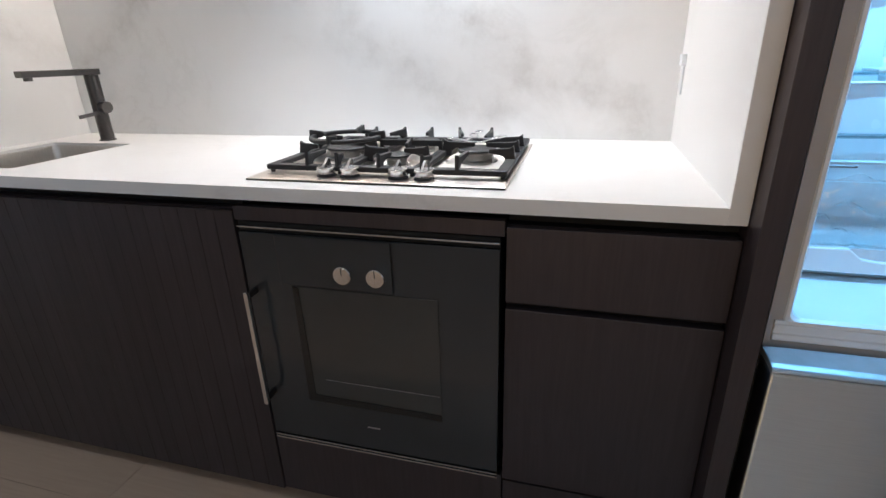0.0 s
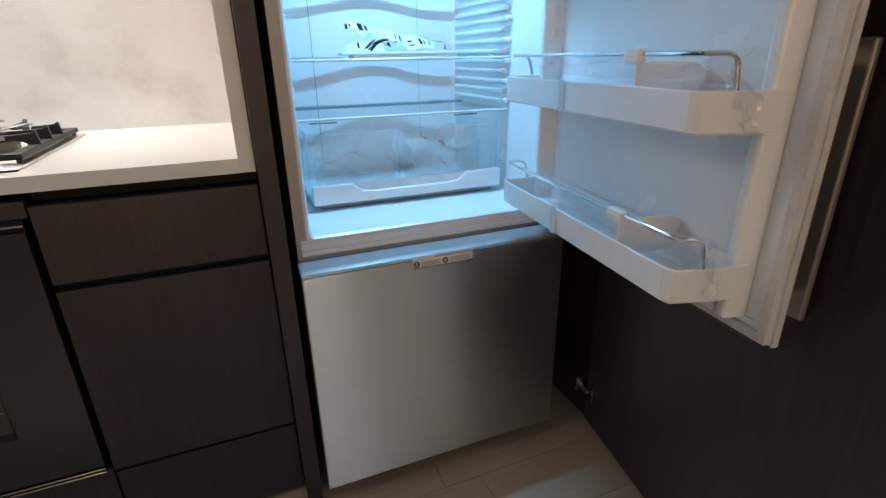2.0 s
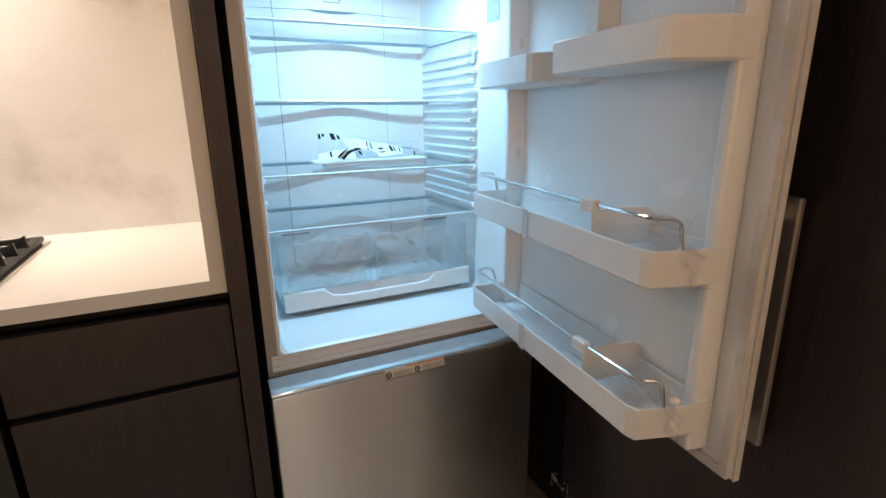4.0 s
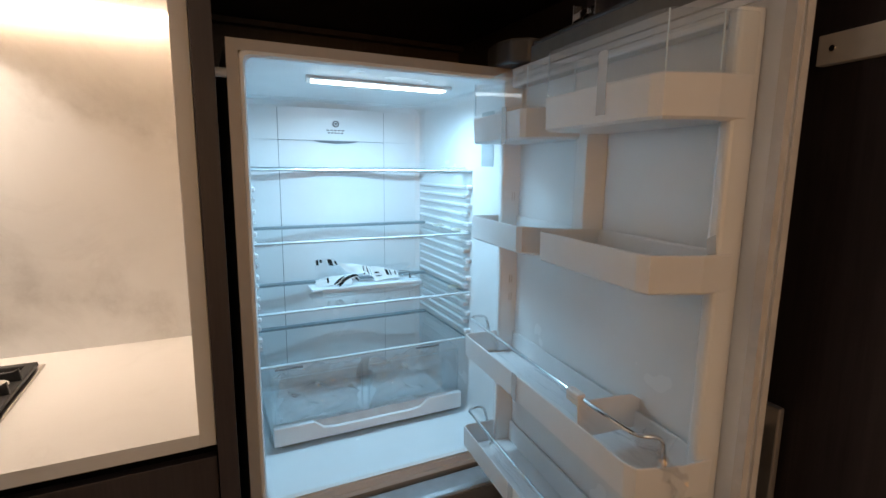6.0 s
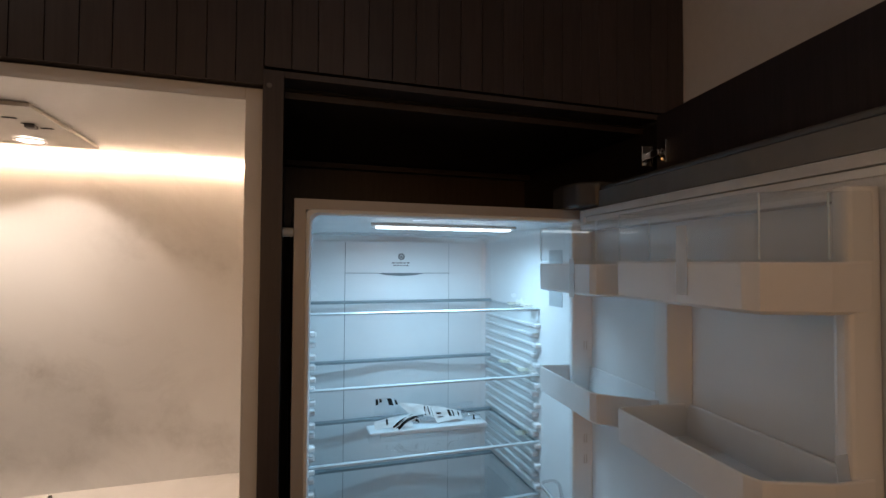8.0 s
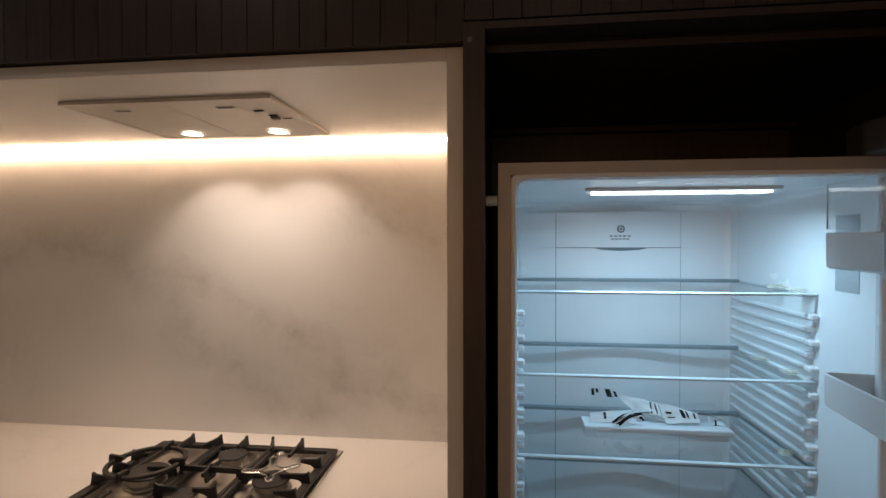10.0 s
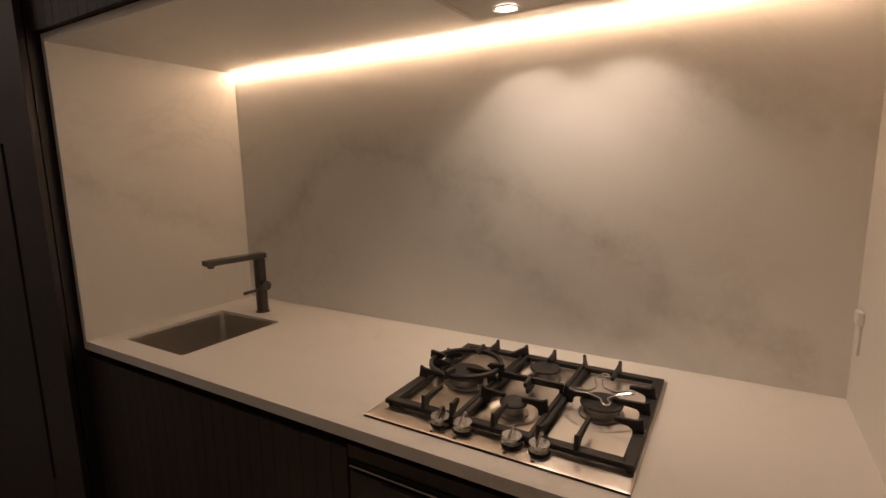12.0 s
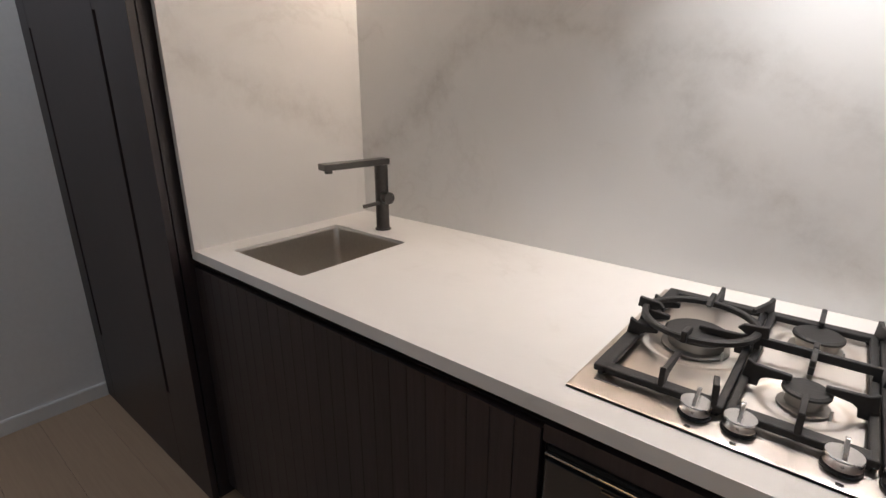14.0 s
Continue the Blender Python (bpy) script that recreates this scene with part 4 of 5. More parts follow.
def shelf(z, y0=0.190, y1=0.508, last=False):
    """Glass shelf: clear pane, rounded front trim, rear lip that waves."""
    pane = fpart("shelf", no_back(box(LX0 + 0.008, LX1 - 0.010, y0, y1, z - 0.004, z), (0, 0, -1)), GLASS, "clear glass shelf")
    tr = prism([(y0 - 0.004, z - 0.0048), (y0 - 0.005, z - 0.001), (y0 - 0.003, z + 0.0012), (y0 + 0.003, z + 0.0014), (y0 + 0.003, z + 0.0004), (y0 - 0.001, z + 0.0004), (y0 - 0.001, z - 0.0043), (y0 + 0.003, z - 0.0043), (y0 + 0.003, z - 0.0052)], LX0 + 0.006, LX1 - 0.006, "x")
    fpart("front_trim", tr, plain("frosted_white_trim", (0.58, 0.66, 0.70), 0.2) if "frosted_white_trim" not in bpy.data.materials else bpy.data.materials["frosted_white_trim"], "pale front trim", pane)
    fpart("rear_lip", prism([(y1 - 0.010, z - 0.005), (y1 - 0.010, z + 0.002), (y1 - 0.004, z + 0.004), (y1 + 0.003, z + 0.005), (y1 + 0.004, z - 0.005)], LX0 + 0.012, LX1 - 0.014, "x"),
          plain("smoke_trim_and_gap_shade", (0.22, 0.27, 0.29), 0.3) if "smoke_trim_and_gap_shade" not in bpy.data.materials else bpy.data.materials["smoke_trim_and_gap_shade"], "blue-grey rear lip", pane)
    for x in (LX0 + 0.006, LX1 - 0.012):
        fpart("side_trim", box(x, x + 0.006, y0 + 0.005, y1, z - 0.0058, z - 0.0042, 0.0005, seg=1), bpy.data.materials["smoke_trim_and_gap_shade"], "slim side trim", pane)
    return pane


for z in (1.468, 1.288, 1.110):
    shelf(z)
s4 = shelf(0.971, 0.190, 0.50)
for x in (0.21, 0.60):
    fpart("clip", box(x - 0.035, x + 0.035, 0.178, 0.186, 0.9605, 0.9645, 0.0008, seg=1), GREY_METAL, "dark grey clip", s4)

# crisper drawer
cr = fpart("crisper_drawer", box(0.166, 0.713, 0.204, 0.484, 0.7520, 0.7560, 0.001, seg=1), WHITE_PLASTIC, "clear plastic crisper drawer with a white floor and front")
for a, n in (((0.170, 0.410, 0.200, 0.2035, 0.799, 0.934), (0, 1, 0)), ((0.424, 0.709, 0.200, 0.2035, 0.799, 0.934), (0, 1, 0)), ((0.166, 0.1695, 0.204, 0.48, 0.757, 0.934), (1, 0, 0)),
             ((0.7095, 0.713, 0.204, 0.48, 0.757, 0.934), (-1, 0, 0))):
    fpart("clear_wall", no_back(box(*a), n), CLEAR_PLASTIC, "clear plastic drawer wall", cr)
for x0, x1 in ((0.170, 0.410), (0.424, 0.709)):
    fpart("window_edge", tube([(x0 + 0.004, 0.1990, 0.804), (x1 - 0.004, 0.1990, 0.804), (x1 - 0.004, 0.1990, 0.930), (x0 + 0.004, 0.1990, 0.930)], 0.0009, 6, True), GLASS_EDGE, "moulded edge of the clear front", cr)
# dark block added under the drawer to give the shade of that gap
fpart("underside_shade", box(0.185, 0.695, 0.202, 0.470, 0.7370, 0.7515, 0.002, seg=1), bpy.data.materials["smoke_trim_and_gap_shade"], "blue-grey block for the shade under the drawer", cr)
prof = [(0.165, 0.7510), (0.713, 0.7510), (0.713, 0.802), (0.604, 0.802), (0.579, 0.781), (0.549, 0.777), (0.325, 0.777), (0.295, 0.781), (0.270, 0.802), (0.165, 0.802)]
fpart("front", prism(prof, 0.180, 0.198, "y", 0.003, 2), WHITE_PLASTIC, "white front with a scooped grip", cr)
fpart("grip", prism([(0.272, 0.800), (0.297, 0.779), (0.326, 0.775), (0.548, 0.775), (0.577, 0.779), (0.602, 0.800)], 0.190, 0.197, "y"), plain("pale_grip_grey", (0.66, 0.68, 0.70), 0.4), "pale grey grip recess", cr)


def crumple(cx, cy, cz, sx, sy, sz, seed, n=14, fold=1.0):
    """A loose crumpled sheet of film."""
    b = bmesh.new()
    rnd = random.Random(seed)
    grid = []
    off = Vector((rnd.random() * 20, rnd.random() * 20, rnd.random() * 20))
    for j in range(n + 1):
        row = []
        for i in range(n + 1):
            u, v = i / n - 0.5, j / n - 0.5
            p = Vector((u * 5 * fold, v * 5 * fold, 0)) + off
            q = noise.noise_vector(p * 0.7) * 0.8 + noise.noise_vector(p * 1.9) * 0.35
            row.append(b.verts.new((cx + sx * (u + 0.12 * q.x), cy + sy * (v * 0.3 + 0.5 * q.y), cz + sz * (v + 0.12 * q.z + 0.15 * q.x))))
        grid.append(row)
    for j in range(n):
        for i in range(n):
            b.faces.new((grid[j][i], grid[j][i + 1], grid[j + 1][i + 1], grid[j + 1][i]))
    return b


at = (0.44, 0.245, 0.7605)
liner_bag = thing("plastic_liner_bag", "crumpled clear plastic wrapping inside the crisper drawer", "plastic wrap", at)
for k in range(2):
    part("film_sheet", crumple(-0.135 + 0.265 * k, 0.025, 0.086, 0.225, 0.060, 0.140, 3 + k, 44, 1.2), DRAWER_FILM, liner_bag, smooth=True)

# freezer drawer
fz = fpart("freezer_door", box(0.088, 0.772, -0.074, -0.012, 0.055, 0.662, 0.004), STEEL_V, "brushed stainless freezer front with clear film at the corners")
fpart("top_cap", prism([(-0.074, 0.6625), (-0.0755, 0.666), (-0.072, 0.672), (-0.060, 0.676), (-0.012, 0.680), (-0.012, 0.6625)], 0.088, 0.772, "x", 0.002, 2), plain("blue_grey_cap", (0.42, 0.45, 0.48), 0.24, 0.4, coat=0.4), "glossy grey top cap", fz)
fpart("gasket", box(0.10, 0.762, -0.0118, -0.0008, 0.07, 0.672, 0.003), GASKET, "pale rubber gasket", fz)
lab = fpart("sticker", box(0.343, 0.500, -0.0768, -0.0762, 0.6425, 0.6700), plain("white_sticker", (0.80, 0.80, 0.80), 0.35), "white warning sticker with an orange band", fz)
fpart("orange_band", box(0.400, 0.4995, -0.0772, -0.0769, 0.6650, 0.6698), plain("orange_print", (0.72, 0.30, 0.08), 0.4), "", lab)
for x in (0.3535, 0.427):
    fpart("symbol", tube([(x + 0.0062 * math.cos(k * 0.5236), -0.0772, 0.6535 + 0.0062 * math.sin(k * 0.5236)) for k in range(12)], 0.0016, 6, True), DARK_GAP, "black round symbol", lab)
    fpart("symbol_bar", box(x - 0.005, x + 0.005, -0.0773, -0.0769, 0.6525, 0.6545), DARK_GAP, "", lab)
for k in range(3):
    fpart("print_bar", box(0.366 + 0.0, 0.415, -0.0772, -0.0769, 0.6475 + 0.0045 * k, 0.6490 + 0.0045 * k), GREY_METAL, "", lab)
    fpart("print_bar", box(0.440, 0.492, -0.0772, -0.0769, 0.6475 + 0.0045 * k, 0.6490 + 0.0045 * k), GREY_METAL, "", lab)
fpart("base_line", box(0.343, 0.500, -0.0773, -0.0769, 0.6425, 0.6440), DARK_GAP, "", lab)
for x0, x1 in ((0.088, 0.165), (0.70, 0.772)):
    fpart("corner_guard", prism([(x0, 0.052), (x1, 0.052), (x1 - 0.01, 0.058), (x0 + 0.012, 0.062), (x0, 0.075)] if x0 < 0.3 else [(x0, 0.052), (x1, 0.052), (x1, 0.062), (x0 + 0.03, 0.060)], -0.0775, -0.0745, "y"), FILM, "clear film left on the corner", fz)
for x in (0.13, 0.735):
    for y in (0.02, 0.56):
        fpart("foot", lathe([(0, 0.0), (0.02, 0.0), (0.02, 0.008), (0.012, 0.012), (0.012, 0.0595)], 16, at=(x, y, 0)), IRON, "black levelling foot")
fpart("base_grille", box(0.10, 0.768, -0.004, 0.010, 0.012, 0.052, 0.001), plain("kick_grille_grey", (0.10, 0.10, 0.10), 0.6), "dark grey kick grille")
fpart("hinge_cover", prism([(0.690, -0.010), (0.700, -0.055), (0.735, -0.085), (0.785, -0.085), (0.790, -0.02), (0.774, 0.06), (0.705, 0.06)], 1.7175, 1.774, "z", 0.008, 3), plain("dark_grey_plastic", (0.06, 0.06, 0.062), 0.4), "dark grey hinge cover")
fpart("side_plug", lathe([(0, -0.0045), (0.004, -0.004), (0.005, 0)], 12, at=(0.108, 0.0, 0.70)), GREY_METAL, "small grey plug")

# upper door, standing open: local x runs from the hinge to minus the width, local y is its inner side
DW = 0.700
DM = Matrix.Translation((-FA[0], -FA[1], -FA[2])) @ pose(0.743, -0.013, 0, 0, 0, 84.7)
OUT = plain("brushed_door_steel", (0.30, 0.30, 0.31), 0.36, 1.0, 0.05, 60, 0.0, (0.3, 0.3, 20))
door = part("fridge_door", prism([(-DW, -0.012), (-0.688, -0.019), (-0.668, -0.038), (-0.652, -0.052), (-0.642, -0.055), (-0.004, -0.055), (-0.002, -0.012)], 0.708, 1.752, "z", 0.001, 1), OUT, fridge, "open steel fridge door with white inner shelves", m=DM)
CAPM = plain("door_end_cap_grey", (0.07, 0.066, 0.064), 0.45)


def dpart(name, bm, material, label="", parent=None, smooth=False):
    return part(name, bm, material, parent or door, label, smooth)


def dbox(u0, u1, v0, v1, z0, z1, bevel=0.0, seg=2):
    return box(-u1, -u0, v0, v1, z0, z1, bevel, seg=seg)


dpart("end_cap", dbox(0.080, DW - 0.034, -0.050, -0.0005, 1.7525, 1.762, 0.003), CAPM, "grey plastic top cap")
dpart("top_band", dbox(0.004, DW - 0.0045, -0.0115, -0.0008, 1.7165, 1.7522, 0.0008), plain("warm_grey_door_band", (0.16, 0.15, 0.14), 0.4), "warm grey band along the top of the door")
dpart("edge_trim", dbox(DW - 0.004, DW - 0.0005, -0.0115, -0.0005, 0.709, 1.7515, 0.0005), GASKET, "grey edge trim")
dpart("bottom_cap", dbox(0.004, DW - 0.034, -0.044, -0.0005, 0.699, 0.7078, 0.003), CAPM, "grey plastic bottom cap")
dpart("inner_frame", dbox(0.006, DW - 0.0045, -0.0118, 0.0, 0.710, 1.716, 0.002), WHITE_PLASTIC, "white inner door frame")


def ring_frame(u0, u1, z0, z1, w, v0, v1):
    """A rectangular ring in the plane of the door."""
    b = holed([(-u1, z0), (-u0, z0), (-u0, z1), (-u1, z1)], [(-u1 + w, z0 + w), (-u0 - w, z0 + w), (-u0 - w, z1 - w), (-u1 + w, z1 - w)], v0, v1)
    for v in b.verts:
        v.co = (v.co.x, v.co.z, v.co.y)
    bmesh.ops.recalc_face_normals(b, faces=b.faces[:])
    return b


dpart("gasket", ring_frame(0.008, DW - 0.006, 0.713, 1.712, 0.014, 0.0004, 0.011), GASKET, "pale magnetic gasket")
dpart("gasket", ring_frame(0.0235, DW - 0.0215, 0.7285, 1.6965, 0.010, 0.0004, 0.006), WHITE_PLASTIC, "white inner gasket lip")
# moulded dyke: upright rails, top and bottom, round a shallow panel
dpart("dyke", prism([(-0.623 + a, v) for a, v in [(-0.026, 0.0005), (-0.021, 0.034), (-0.017, 0.038), (-0.005, 0.038), (0.0, 0.034), (0.006, 0.0005)]], 0.735, 1.676, "z", 0.002, 1), LINER, "white moulded side rail")
dpart("dyke", prism([(-0.030 + a, v) for a, v in [(-0.020, 0.002), (-0.016, 0.046), (-0.012, 0.050), (0.0, 0.050), (0.004, 0.046), (0.008, 0.002)]], 0.735, 1.676, "z", 0.002, 1), LINER, "white moulded side rail")
dpart("dyke", dbox(0.0505, 0.6170, 0.002, 0.034, 1.662, 1.676, 0.003), LINER, "white moulded top rail")
dpart("dyke", dbox(0.0505, 0.6170, 0.002, 0.034, 0.735, 0.757, 0.003), LINER, "white moulded bottom rail")
dpart("inner_panel", dbox(0.048, 0.6190, 0.0012, 0.0052, 0.757, 1.662), LINER, "white inner door panel")
dpart("divider", prism([(-0.369, 0.0054), (-0.345, 0.034), (-0.311, 0.034), (-0.302, 0.0054)], 1.330, 1.600, "z", 0.003, 2), LINER, "white moulded divider")
for z in (1.02, 1.15, 1.195, 1.40):
    dpart("clip_slot", tube([(-0.0497, 0.018, z), (-0.0497, 0.018, z + 0.018), (-0.0497, 0.024, z + 0.018), (-0.0497, 0.024, z)], 0.0009, 6, True), GASKET, "small moulded clip slot")


def tray(outline, z0, z1, wall=0.003, material=WHITE_PLASTIC, name="door_bin", label="white moulded door bin"):
    """A hollow tray on an outline of (u, v) points, open at the top."""
    c = Vector((sum(p[0] for p in outline) / len(outline), sum(p[1] for p in outline) / len(outline)))

    def ins(d):
        out = []
        n = len(outline)
        for i in range(n):
            a, p, q = Vector(outline[i - 1]), Vector(outline[i]), Vector(outline[(i + 1) % n])
            n1 = Vector((-(p - a).y, (p - a).x)).normalized()
            n2 = Vector((-(q - p).y, (q - p).x)).normalized()
            if n1.dot(c - p) < 0:
                n1 = -n1
            if n2.dot(c - p) < 0:
                n2 = -n2
            m = (n1 + n2).normalized()
            out.append(p + m * (d / max(0.4, m.dot(n1))))
        return out
    loops = [[(-u, v, z) for u, v in ins(d)] for d, z in ((0.006, z0), (0.001, z0 + 0.004), (0.0, z1 - 0.002), (0.0008, z1), (wall, z1), (wall + 0.001, z1 - 0.003), (wall + 0.004, z0 + 0.004))]
    b = bmesh.new()
    rings = [[b.verts.new(p) for p in lp] for lp in loops]
    n = len(outline)
    for r, s in zip(rings, rings[1:]):
        for i in range(n):
            b.faces.new((r[i], r[(i + 1) % n], s[(i + 1) % n], s[i]))
    b.faces.new(rings[0])
    b.faces.new(rings[-1])
    bmesh.ops.recalc_face_normals(b, faces=b.faces[:])
    return dpart(name, b, material, label)


FULL = [(0.032, 0.006), (0.032, 0.128), (0.040, 0.137), (0.614, 0.139), (0.632, 0.133), (0.648, 0.064), (0.648, 0.012)]
LEFTB = [(0.024, 0.006), (0.020, 0.112), (0.028, 0.120), (0.250, 0.122), (0.264, 0.116), (0.322, 0.048), (0.322, 0.006)]
RIGHTB = [(0.358, 0.006), (0.358, 0.128), (0.366, 0.137), (0.608, 0.139), (0.627, 0.133), (0.648, 0.064), (0.648, 0.012)]
for z0, z1, name in ((1.012, 1.068, "upper"), (0.768, 0.824, "lower")):
    tray(FULL, z0, z1, label="wide white bottle bin")
    zt = z1 + 0.044
    dpart("wire_rail", tube(bent([(-0.036, 0.070, z1 + 0.002), (-0.036, 0.080, zt), (-0.040, 0.128, zt), (-0.560, 0.132, zt), (-0.624, 0.128, zt), (-0.636, 0.096, zt), (-0.638, 0.090, z1 - 0.004)], 0.022, 5), 0.0034, 10), CHROME, "bent chrome bottle rail", smooth=True)
    dv = dpart("bottle_divider", prism([(-0.0, z1 - 0.030), (-0.125, z1 - 0.030), (-0.128, z1 + 0.03), (-0.10, z1 + 0.035), (-0.02, z1 + 0.032), (0.0, z1 + 0.02)], 0.505, 0.508, "x", 0.0008, 1), WHITE_PLASTIC, "white sliding bottle divider")
    for v in dv.data.vertices:
        v.co = (-v.co.x + 0.012, -v.co.y + 0.006, v.co.z)
    dpart("clip", dbox(0.470, 0.505, 0.1255, 0.1405, zt - 0.013, zt + 0.008, 0.003), WHITE_PLASTIC, "white clip on the rail")
    dpart("clip_mark", dbox(0.478, 0.497, 0.1405, 0.1412, zt - 0.004, zt - 0.002), bpy.data.materials["pale_grip_grey"])
    dpart("wrapping_film", crumple(-0.40, 0.126, z1 + 0.020, 0.46, 0.022, 0.046, 31 + int(z0 * 10), 40), FILM, "loose clear wrapping film")
    dpart("wrapping_film", crumple(-0.638, 0.09, z1 - 0.005, 0.05, 0.10, 0.10, 21 + int(z0 * 10), 14), FILM, "torn clear wrapping film")
for z0, z1 in ((1.312, 1.366), (1.538, 1.594)):
    tray(LEFTB, z0 - 0.006, z1 - 0.004, label="narrow white door bin")
    tray(RIGHTB, z0, z1, label="wide white door bin")
# clear lids over the top bins
for outline, name in ((LEFTB, "left"), (RIGHTB, "right")):
    path = outline[1:6] if outline is LEFTB else outline[1:7]
    b = bmesh.new()
    lo, hi = [], []
    for u, v in path:
        lo.append(b.verts.new((-u, v - 0.002, 1.5955)))
        hi.append(b.verts.new((-u, v - 0.002, 1.668)))
    for i in range(len(path) - 1):
        b.faces.new((lo[i], lo[i + 1], hi[i + 1], hi[i]))
    tops = [b.verts.new((-path[-1][0], 0.012, 1.670)), b.verts.new((-path[0][0], 0.012, 1.670))]
    b.faces.new(hi + tops)
    bmesh.ops.recalc_face_normals(b, faces=b.faces[:])
    lid = dpart("clear_lid", b, CLEAR_PLASTIC, "clear plastic bin lid")
    # pale bars put the reflected glints along the lid corners into the shape
    for u, v in ((0.028, 0.120), (0.262, 0.117), (0.320, 0.052)) if outline is LEFTB else ((0.360, 0.132), (0.625, 0.134), (0.646, 0.068)):
        dpart("lid_glint", tube([(-u, v - 0.002, 1.5965), (-u, v - 0.002, 1.667)], 0.0011, 6), GLASS_EDGE, "thin pale bar for the glint on a lid corner", lid)
TAPE = clear("cloudy_tape", (0.92, 0.93, 0.94), 0.35, 0.45)
dpart("tape", dbox(0.505, 0.525, 0.1392, 0.1396, 1.552, 1.64), TAPE, "strip of cloudy packing tape")
dpart("tape", prism([(-0.640, 1.392), (-0.626, 1.384), (-0.634, 1.335), (-0.646, 1.345)], 0.0384, 0.0388, "y"), TAPE, "strip of cloudy packing tape")
dpart("tape", dbox(0.175, 0.195, 0.1225, 0.1229, 1.526, 1.60), TAPE, "strip of cloudy packing tape")
for z0, z1 in ((1.012, 1.068), (0.768, 0.824)):
    dpart("tape", dbox(0.285, 0.305, 0.1396, 0.140, z0 + 0.002, z1 + 0.002), TAPE, "strip of cloudy packing tape")
fpart("data_label", box(LX1 - 0.0058, LX1 - 0.0052, 0.072, 0.136, 1.48, 1.625), plain("grey_data_label", (0.40, 0.44, 0.46), 0.4), "grey data label")
hd2 = dpart("handle", dbox(0.618, 0.657, -0.116, -0.104, 0.712, 1.128, 0.003), plain("satin_aluminium", (0.42, 0.41, 0.41), 0.4, 0.7), "long brushed steel handle")
for hz in (0.745, 1.105):
    dpart("post", dbox(0.622, 0.636, -0.1035, -0.0555, hz - 0.012, hz + 0.012, 0.001), bpy.data.materials["satin_aluminium"], "", hd2)

AMBER_TAPE = clear("yellowed_tape", (0.93, 0.90, 0.78), 0.3, 0.5)
for tz, ty in ((1.470, 0.215), (1.470, 0.30), (1.290, 0.36), (1.290, 0.24), (1.112, 0.25)):
    fpart("tape", crumple(LX1 - 0.030, ty, tz + 0.004, 0.036, 0.05, 0.007, int(ty * 100) + int(tz * 10), 8), AMBER_TAPE, "scrap of yellowed packing tape")

# ---- bag of papers on the third shelf ----
at = (0.475, 0.385, 1.1104)
bag = thing("document_bag", "clear plastic bag of printed papers on a white tray", "document bag", at)
part("tray", box(-0.172, 0.170, -0.055, 0.012, 0.009, 0.016, 0.002), WHITE_PLASTIC, bag, "thin white plastic tray")
part("tray_foot", box(-0.142, 0.174, -0.050, 0.010, 0.0005, 0.0088, 0.002), WHITE_PLASTIC, bag, "stepped foot of the tray")
PAPER = plain("white_paper", (0.80, 0.80, 0.79), 0.6, vary=0.02)


def leaf(corners, seed, n=10, amp=0.004):
    """A limp sheet stretched between four corners (lower left, lower right, upper right, upper left)."""
    b = bmesh.new()
    ll, lr, ur, ul = [Vector((x, -0.030 + 0.45 * h, 0.016 + 0.88 * h)) for x, h in corners]
    off = Vector((seed * 3.1, seed * 1.7, seed * 0.9))
    grid = []
    for j in range(n + 1):
        row = []
        for i in range(n + 1):
            u, v = i / n, j / n
            p = (ll * (1 - u) + lr * u) * (1 - v) + (ul * (1 - u) + ur * u) * v
            q = noise.noise(Vector((u * 2.5, v * 2.5, 0)) + off) + 0.5 * noise.noise(Vector((u * 6, v * 6, 2)) + off)
            row.append(b.verts.new(p + Vector((0, -0.7, 0.5)) * (amp * q + 0.008 * math.sin(math.pi * u))))
        grid.append(row)
    for j in range(n):
        for i in range(n):
            b.faces.new((grid[j][i], grid[j][i + 1], grid[j + 1][i + 1], grid[j + 1][i]))
    return b


def inked(parent, corners, seed, marks, amp=0.004):
    """Dark print on a sheet: bars given by their span across and up the sheet, lying just above it."""
    for u0, u1, v0, v1 in marks:
        b = leaf(corners, seed, 20, amp)
        keep = []
        b.faces.ensure_lookup_table()
        for k, f in enumerate(b.faces):
            u, v = (k % 20 + 0.5) / 20, (k // 20 + 0.5) / 20
            if not (u0 <= u <= u1 and v0 <= v <= v1):
                keep.append(f)
        bmesh.ops.delete(b, geom=keep, context="FACES")
        bmesh.ops.translate(b, vec=(0, -0.0012, 0.0008), verts=b.verts[:])
        part("print", b, DARK_GAP, parent, "black print")


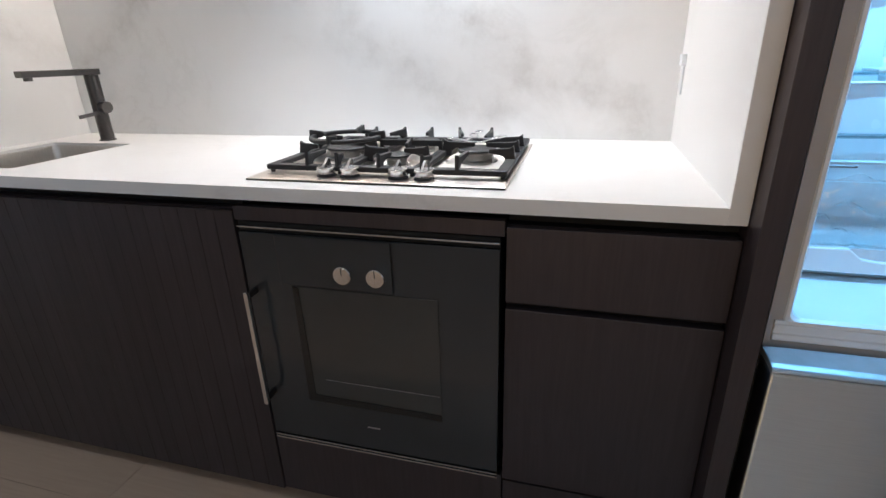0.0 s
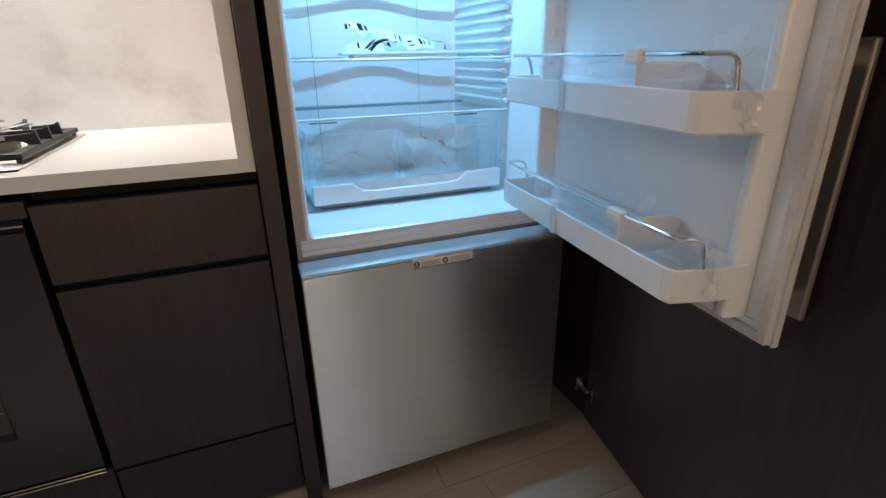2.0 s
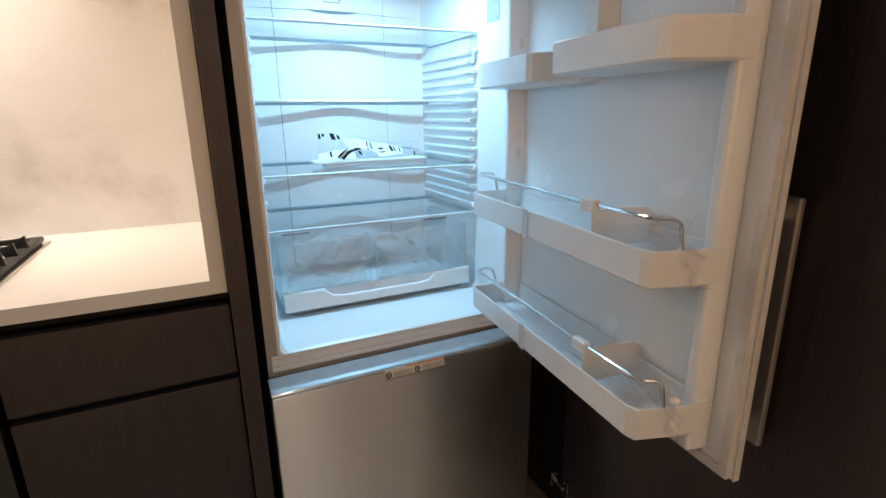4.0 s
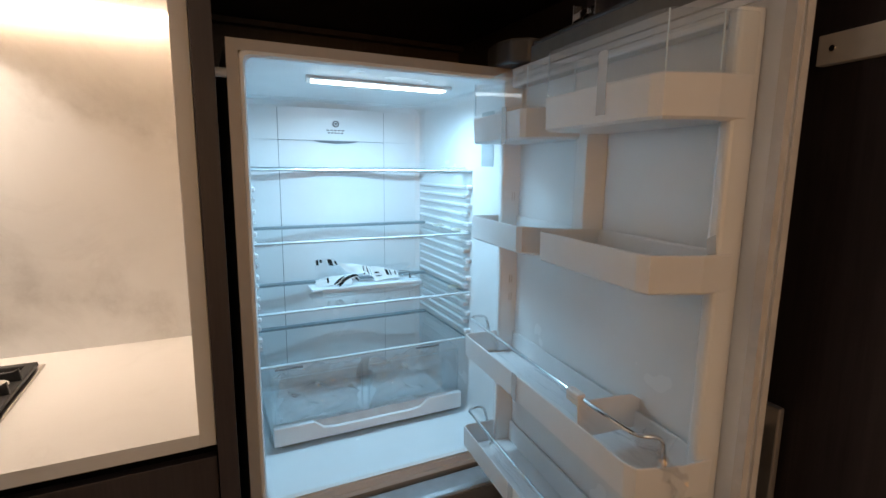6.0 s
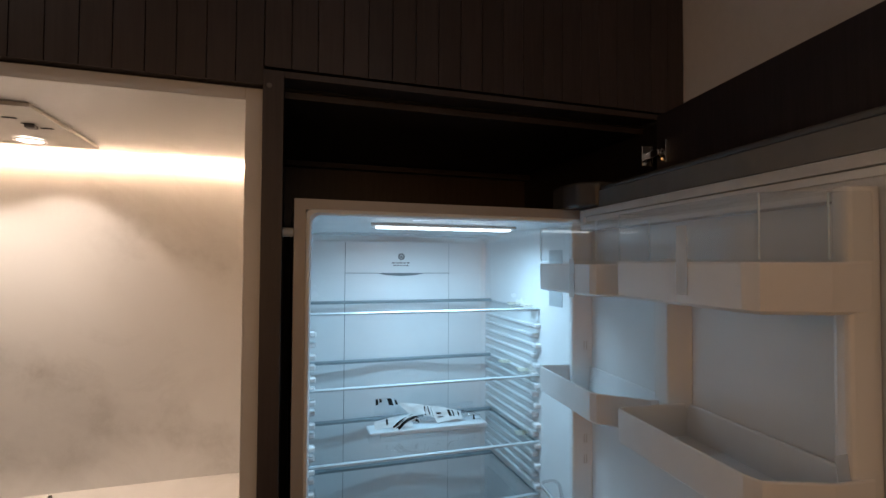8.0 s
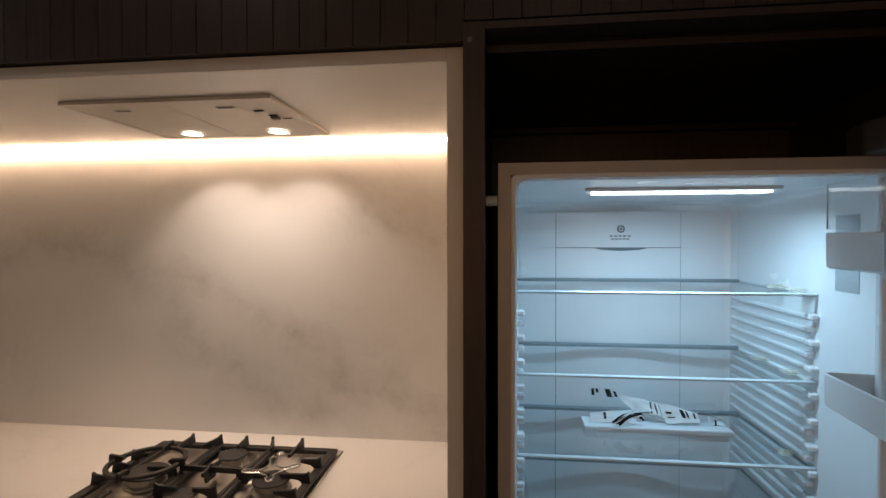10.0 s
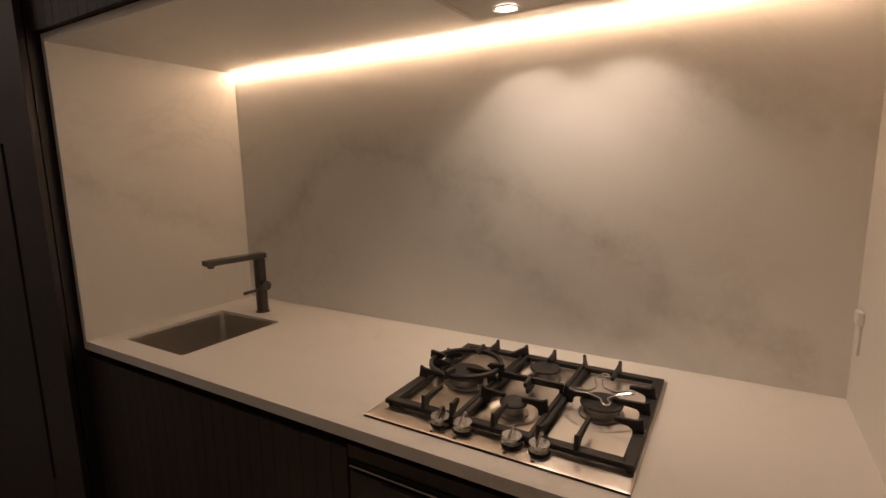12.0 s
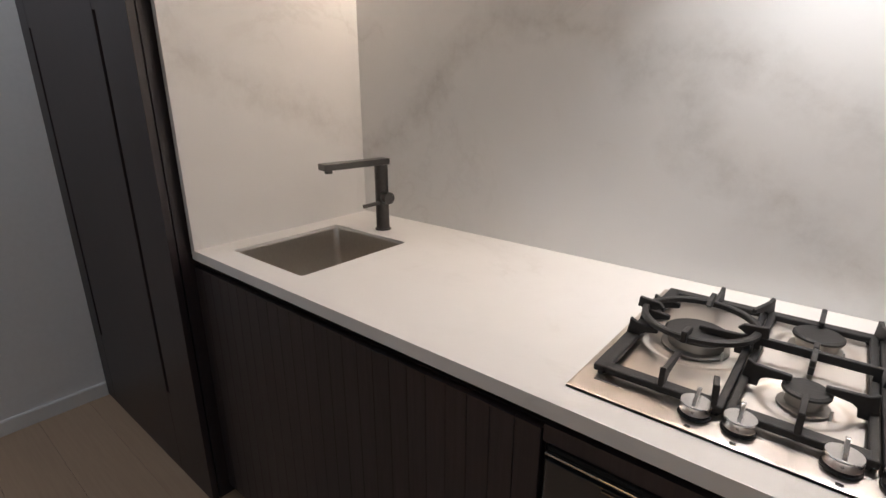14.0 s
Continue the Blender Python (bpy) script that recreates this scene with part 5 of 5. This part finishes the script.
SHEETS = [
    ("paper", [(-0.155, 0.0), (-0.045, 0.0), (-0.050, 0.034), (-0.155, 0.022)], 3, PAPER, "white folded paper", [(0.30, 0.34, 0.3, 0.9)]),
    ("paper", [(-0.047, 0.026), (0.000, 0.030), (0.004, 0.052), (-0.083, 0.070)], 5, PAPER, "white folded paper", []),
    ("paper", [(0.027, 0.002), (0.106, 0.008), (0.102, 0.030), (0.010, 0.053)], 7, PAPER, "white printed paper", [(0.12, 0.30, 0.30, 0.36), (0.12, 0.26, 0.52, 0.58), (0.50, 0.60, 0.30, 0.85), (0.64, 0.70, 0.30, 0.85), (0.84, 0.90, 0.35, 0.85)]),
    ("paper", [(-0.012, 0.024), (0.024, 0.016), (0.014, 0.050), (-0.012, 0.056)], 9, PAPER, "striped printed paper", [(0.10, 0.20, 0.1, 0.9), (0.45, 0.55, 0.1, 0.9), (0.80, 0.86, 0.1, 0.9)]),
    ("film", [(-0.155, 0.018), (-0.060, 0.020), (-0.088, 0.082), (-0.150, 0.086)], 11, FILM, "clear bag film with black lettering", [(0.06, 0.16, 0.68, 0.96), (0.20, 0.30, 0.80, 0.96), (0.56, 0.76, 0.66, 0.94), (0.84, 0.95, 0.72, 0.92)]),
    ("film", [(0.090, 0.0), (0.172, 0.0), (0.168, 0.012), (0.098, 0.036)], 13, FILM, "clear bag film", [(0.1, 0.9, 0.88, 0.96), (0.55, 0.6, 0.0, 0.6), (0.5, 0.9, 0.05, 0.12)]),
]
for name, corners, seed, mat, label, marks in SHEETS:
    sheet_part = part(name, leaf(corners, seed), mat, bag, label, smooth=True)
    inked(sheet_part, corners, seed, marks)
part("film", crumple(0.03, -0.005, 0.040, 0.24, 0.05, 0.050, 52, 18), FILM, bag, "loose clear bag film")
for k in range(12):
    a = random.Random(70 + k)
    x0, z0 = -0.100 + a.random() * 0.02, 0.010 + a.random() * 0.012
    part("twist", tube(bent([(x0 - 0.008, -0.052, z0 + 0.008), (x0 + 0.012, -0.056, z0 + 0.022 + a.random() * 0.006), (x0 + 0.045, -0.046, z0 + 0.030 + a.random() * 0.008), (x0 + 0.052, -0.040, z0 + 0.018)], 0.014, 3), 0.0026, 6), DARK_GAP if k % 3 else PAPER, bag, "twisted black and white bag neck")

# ---- floor boards ----
floor = bpy.data.objects["floor"]
rnd = random.Random(4)
y = 0.62
while y > -3.7:
    x = LWALL + 0.004 - rnd.random() * 1.2
    while x < RWALL - 0.004:
        x0, x1 = max(x, LWALL + 0.003), min(x + 1.9, RWALL - 0.003)
        if x1 - x0 > 0.05:
            ob = part("floor_board", prism([(x0, -0.0038), (x1 - 0.0012, -0.0038), (x1 - 0.0012, -0.0008), (x1 - 0.002, 0.0), (x0 + 0.0008, 0.0), (x0, -0.0008)], y - 0.1888, y, "y"), OAK, floor)
        x += 1.9
    y -= 0.19
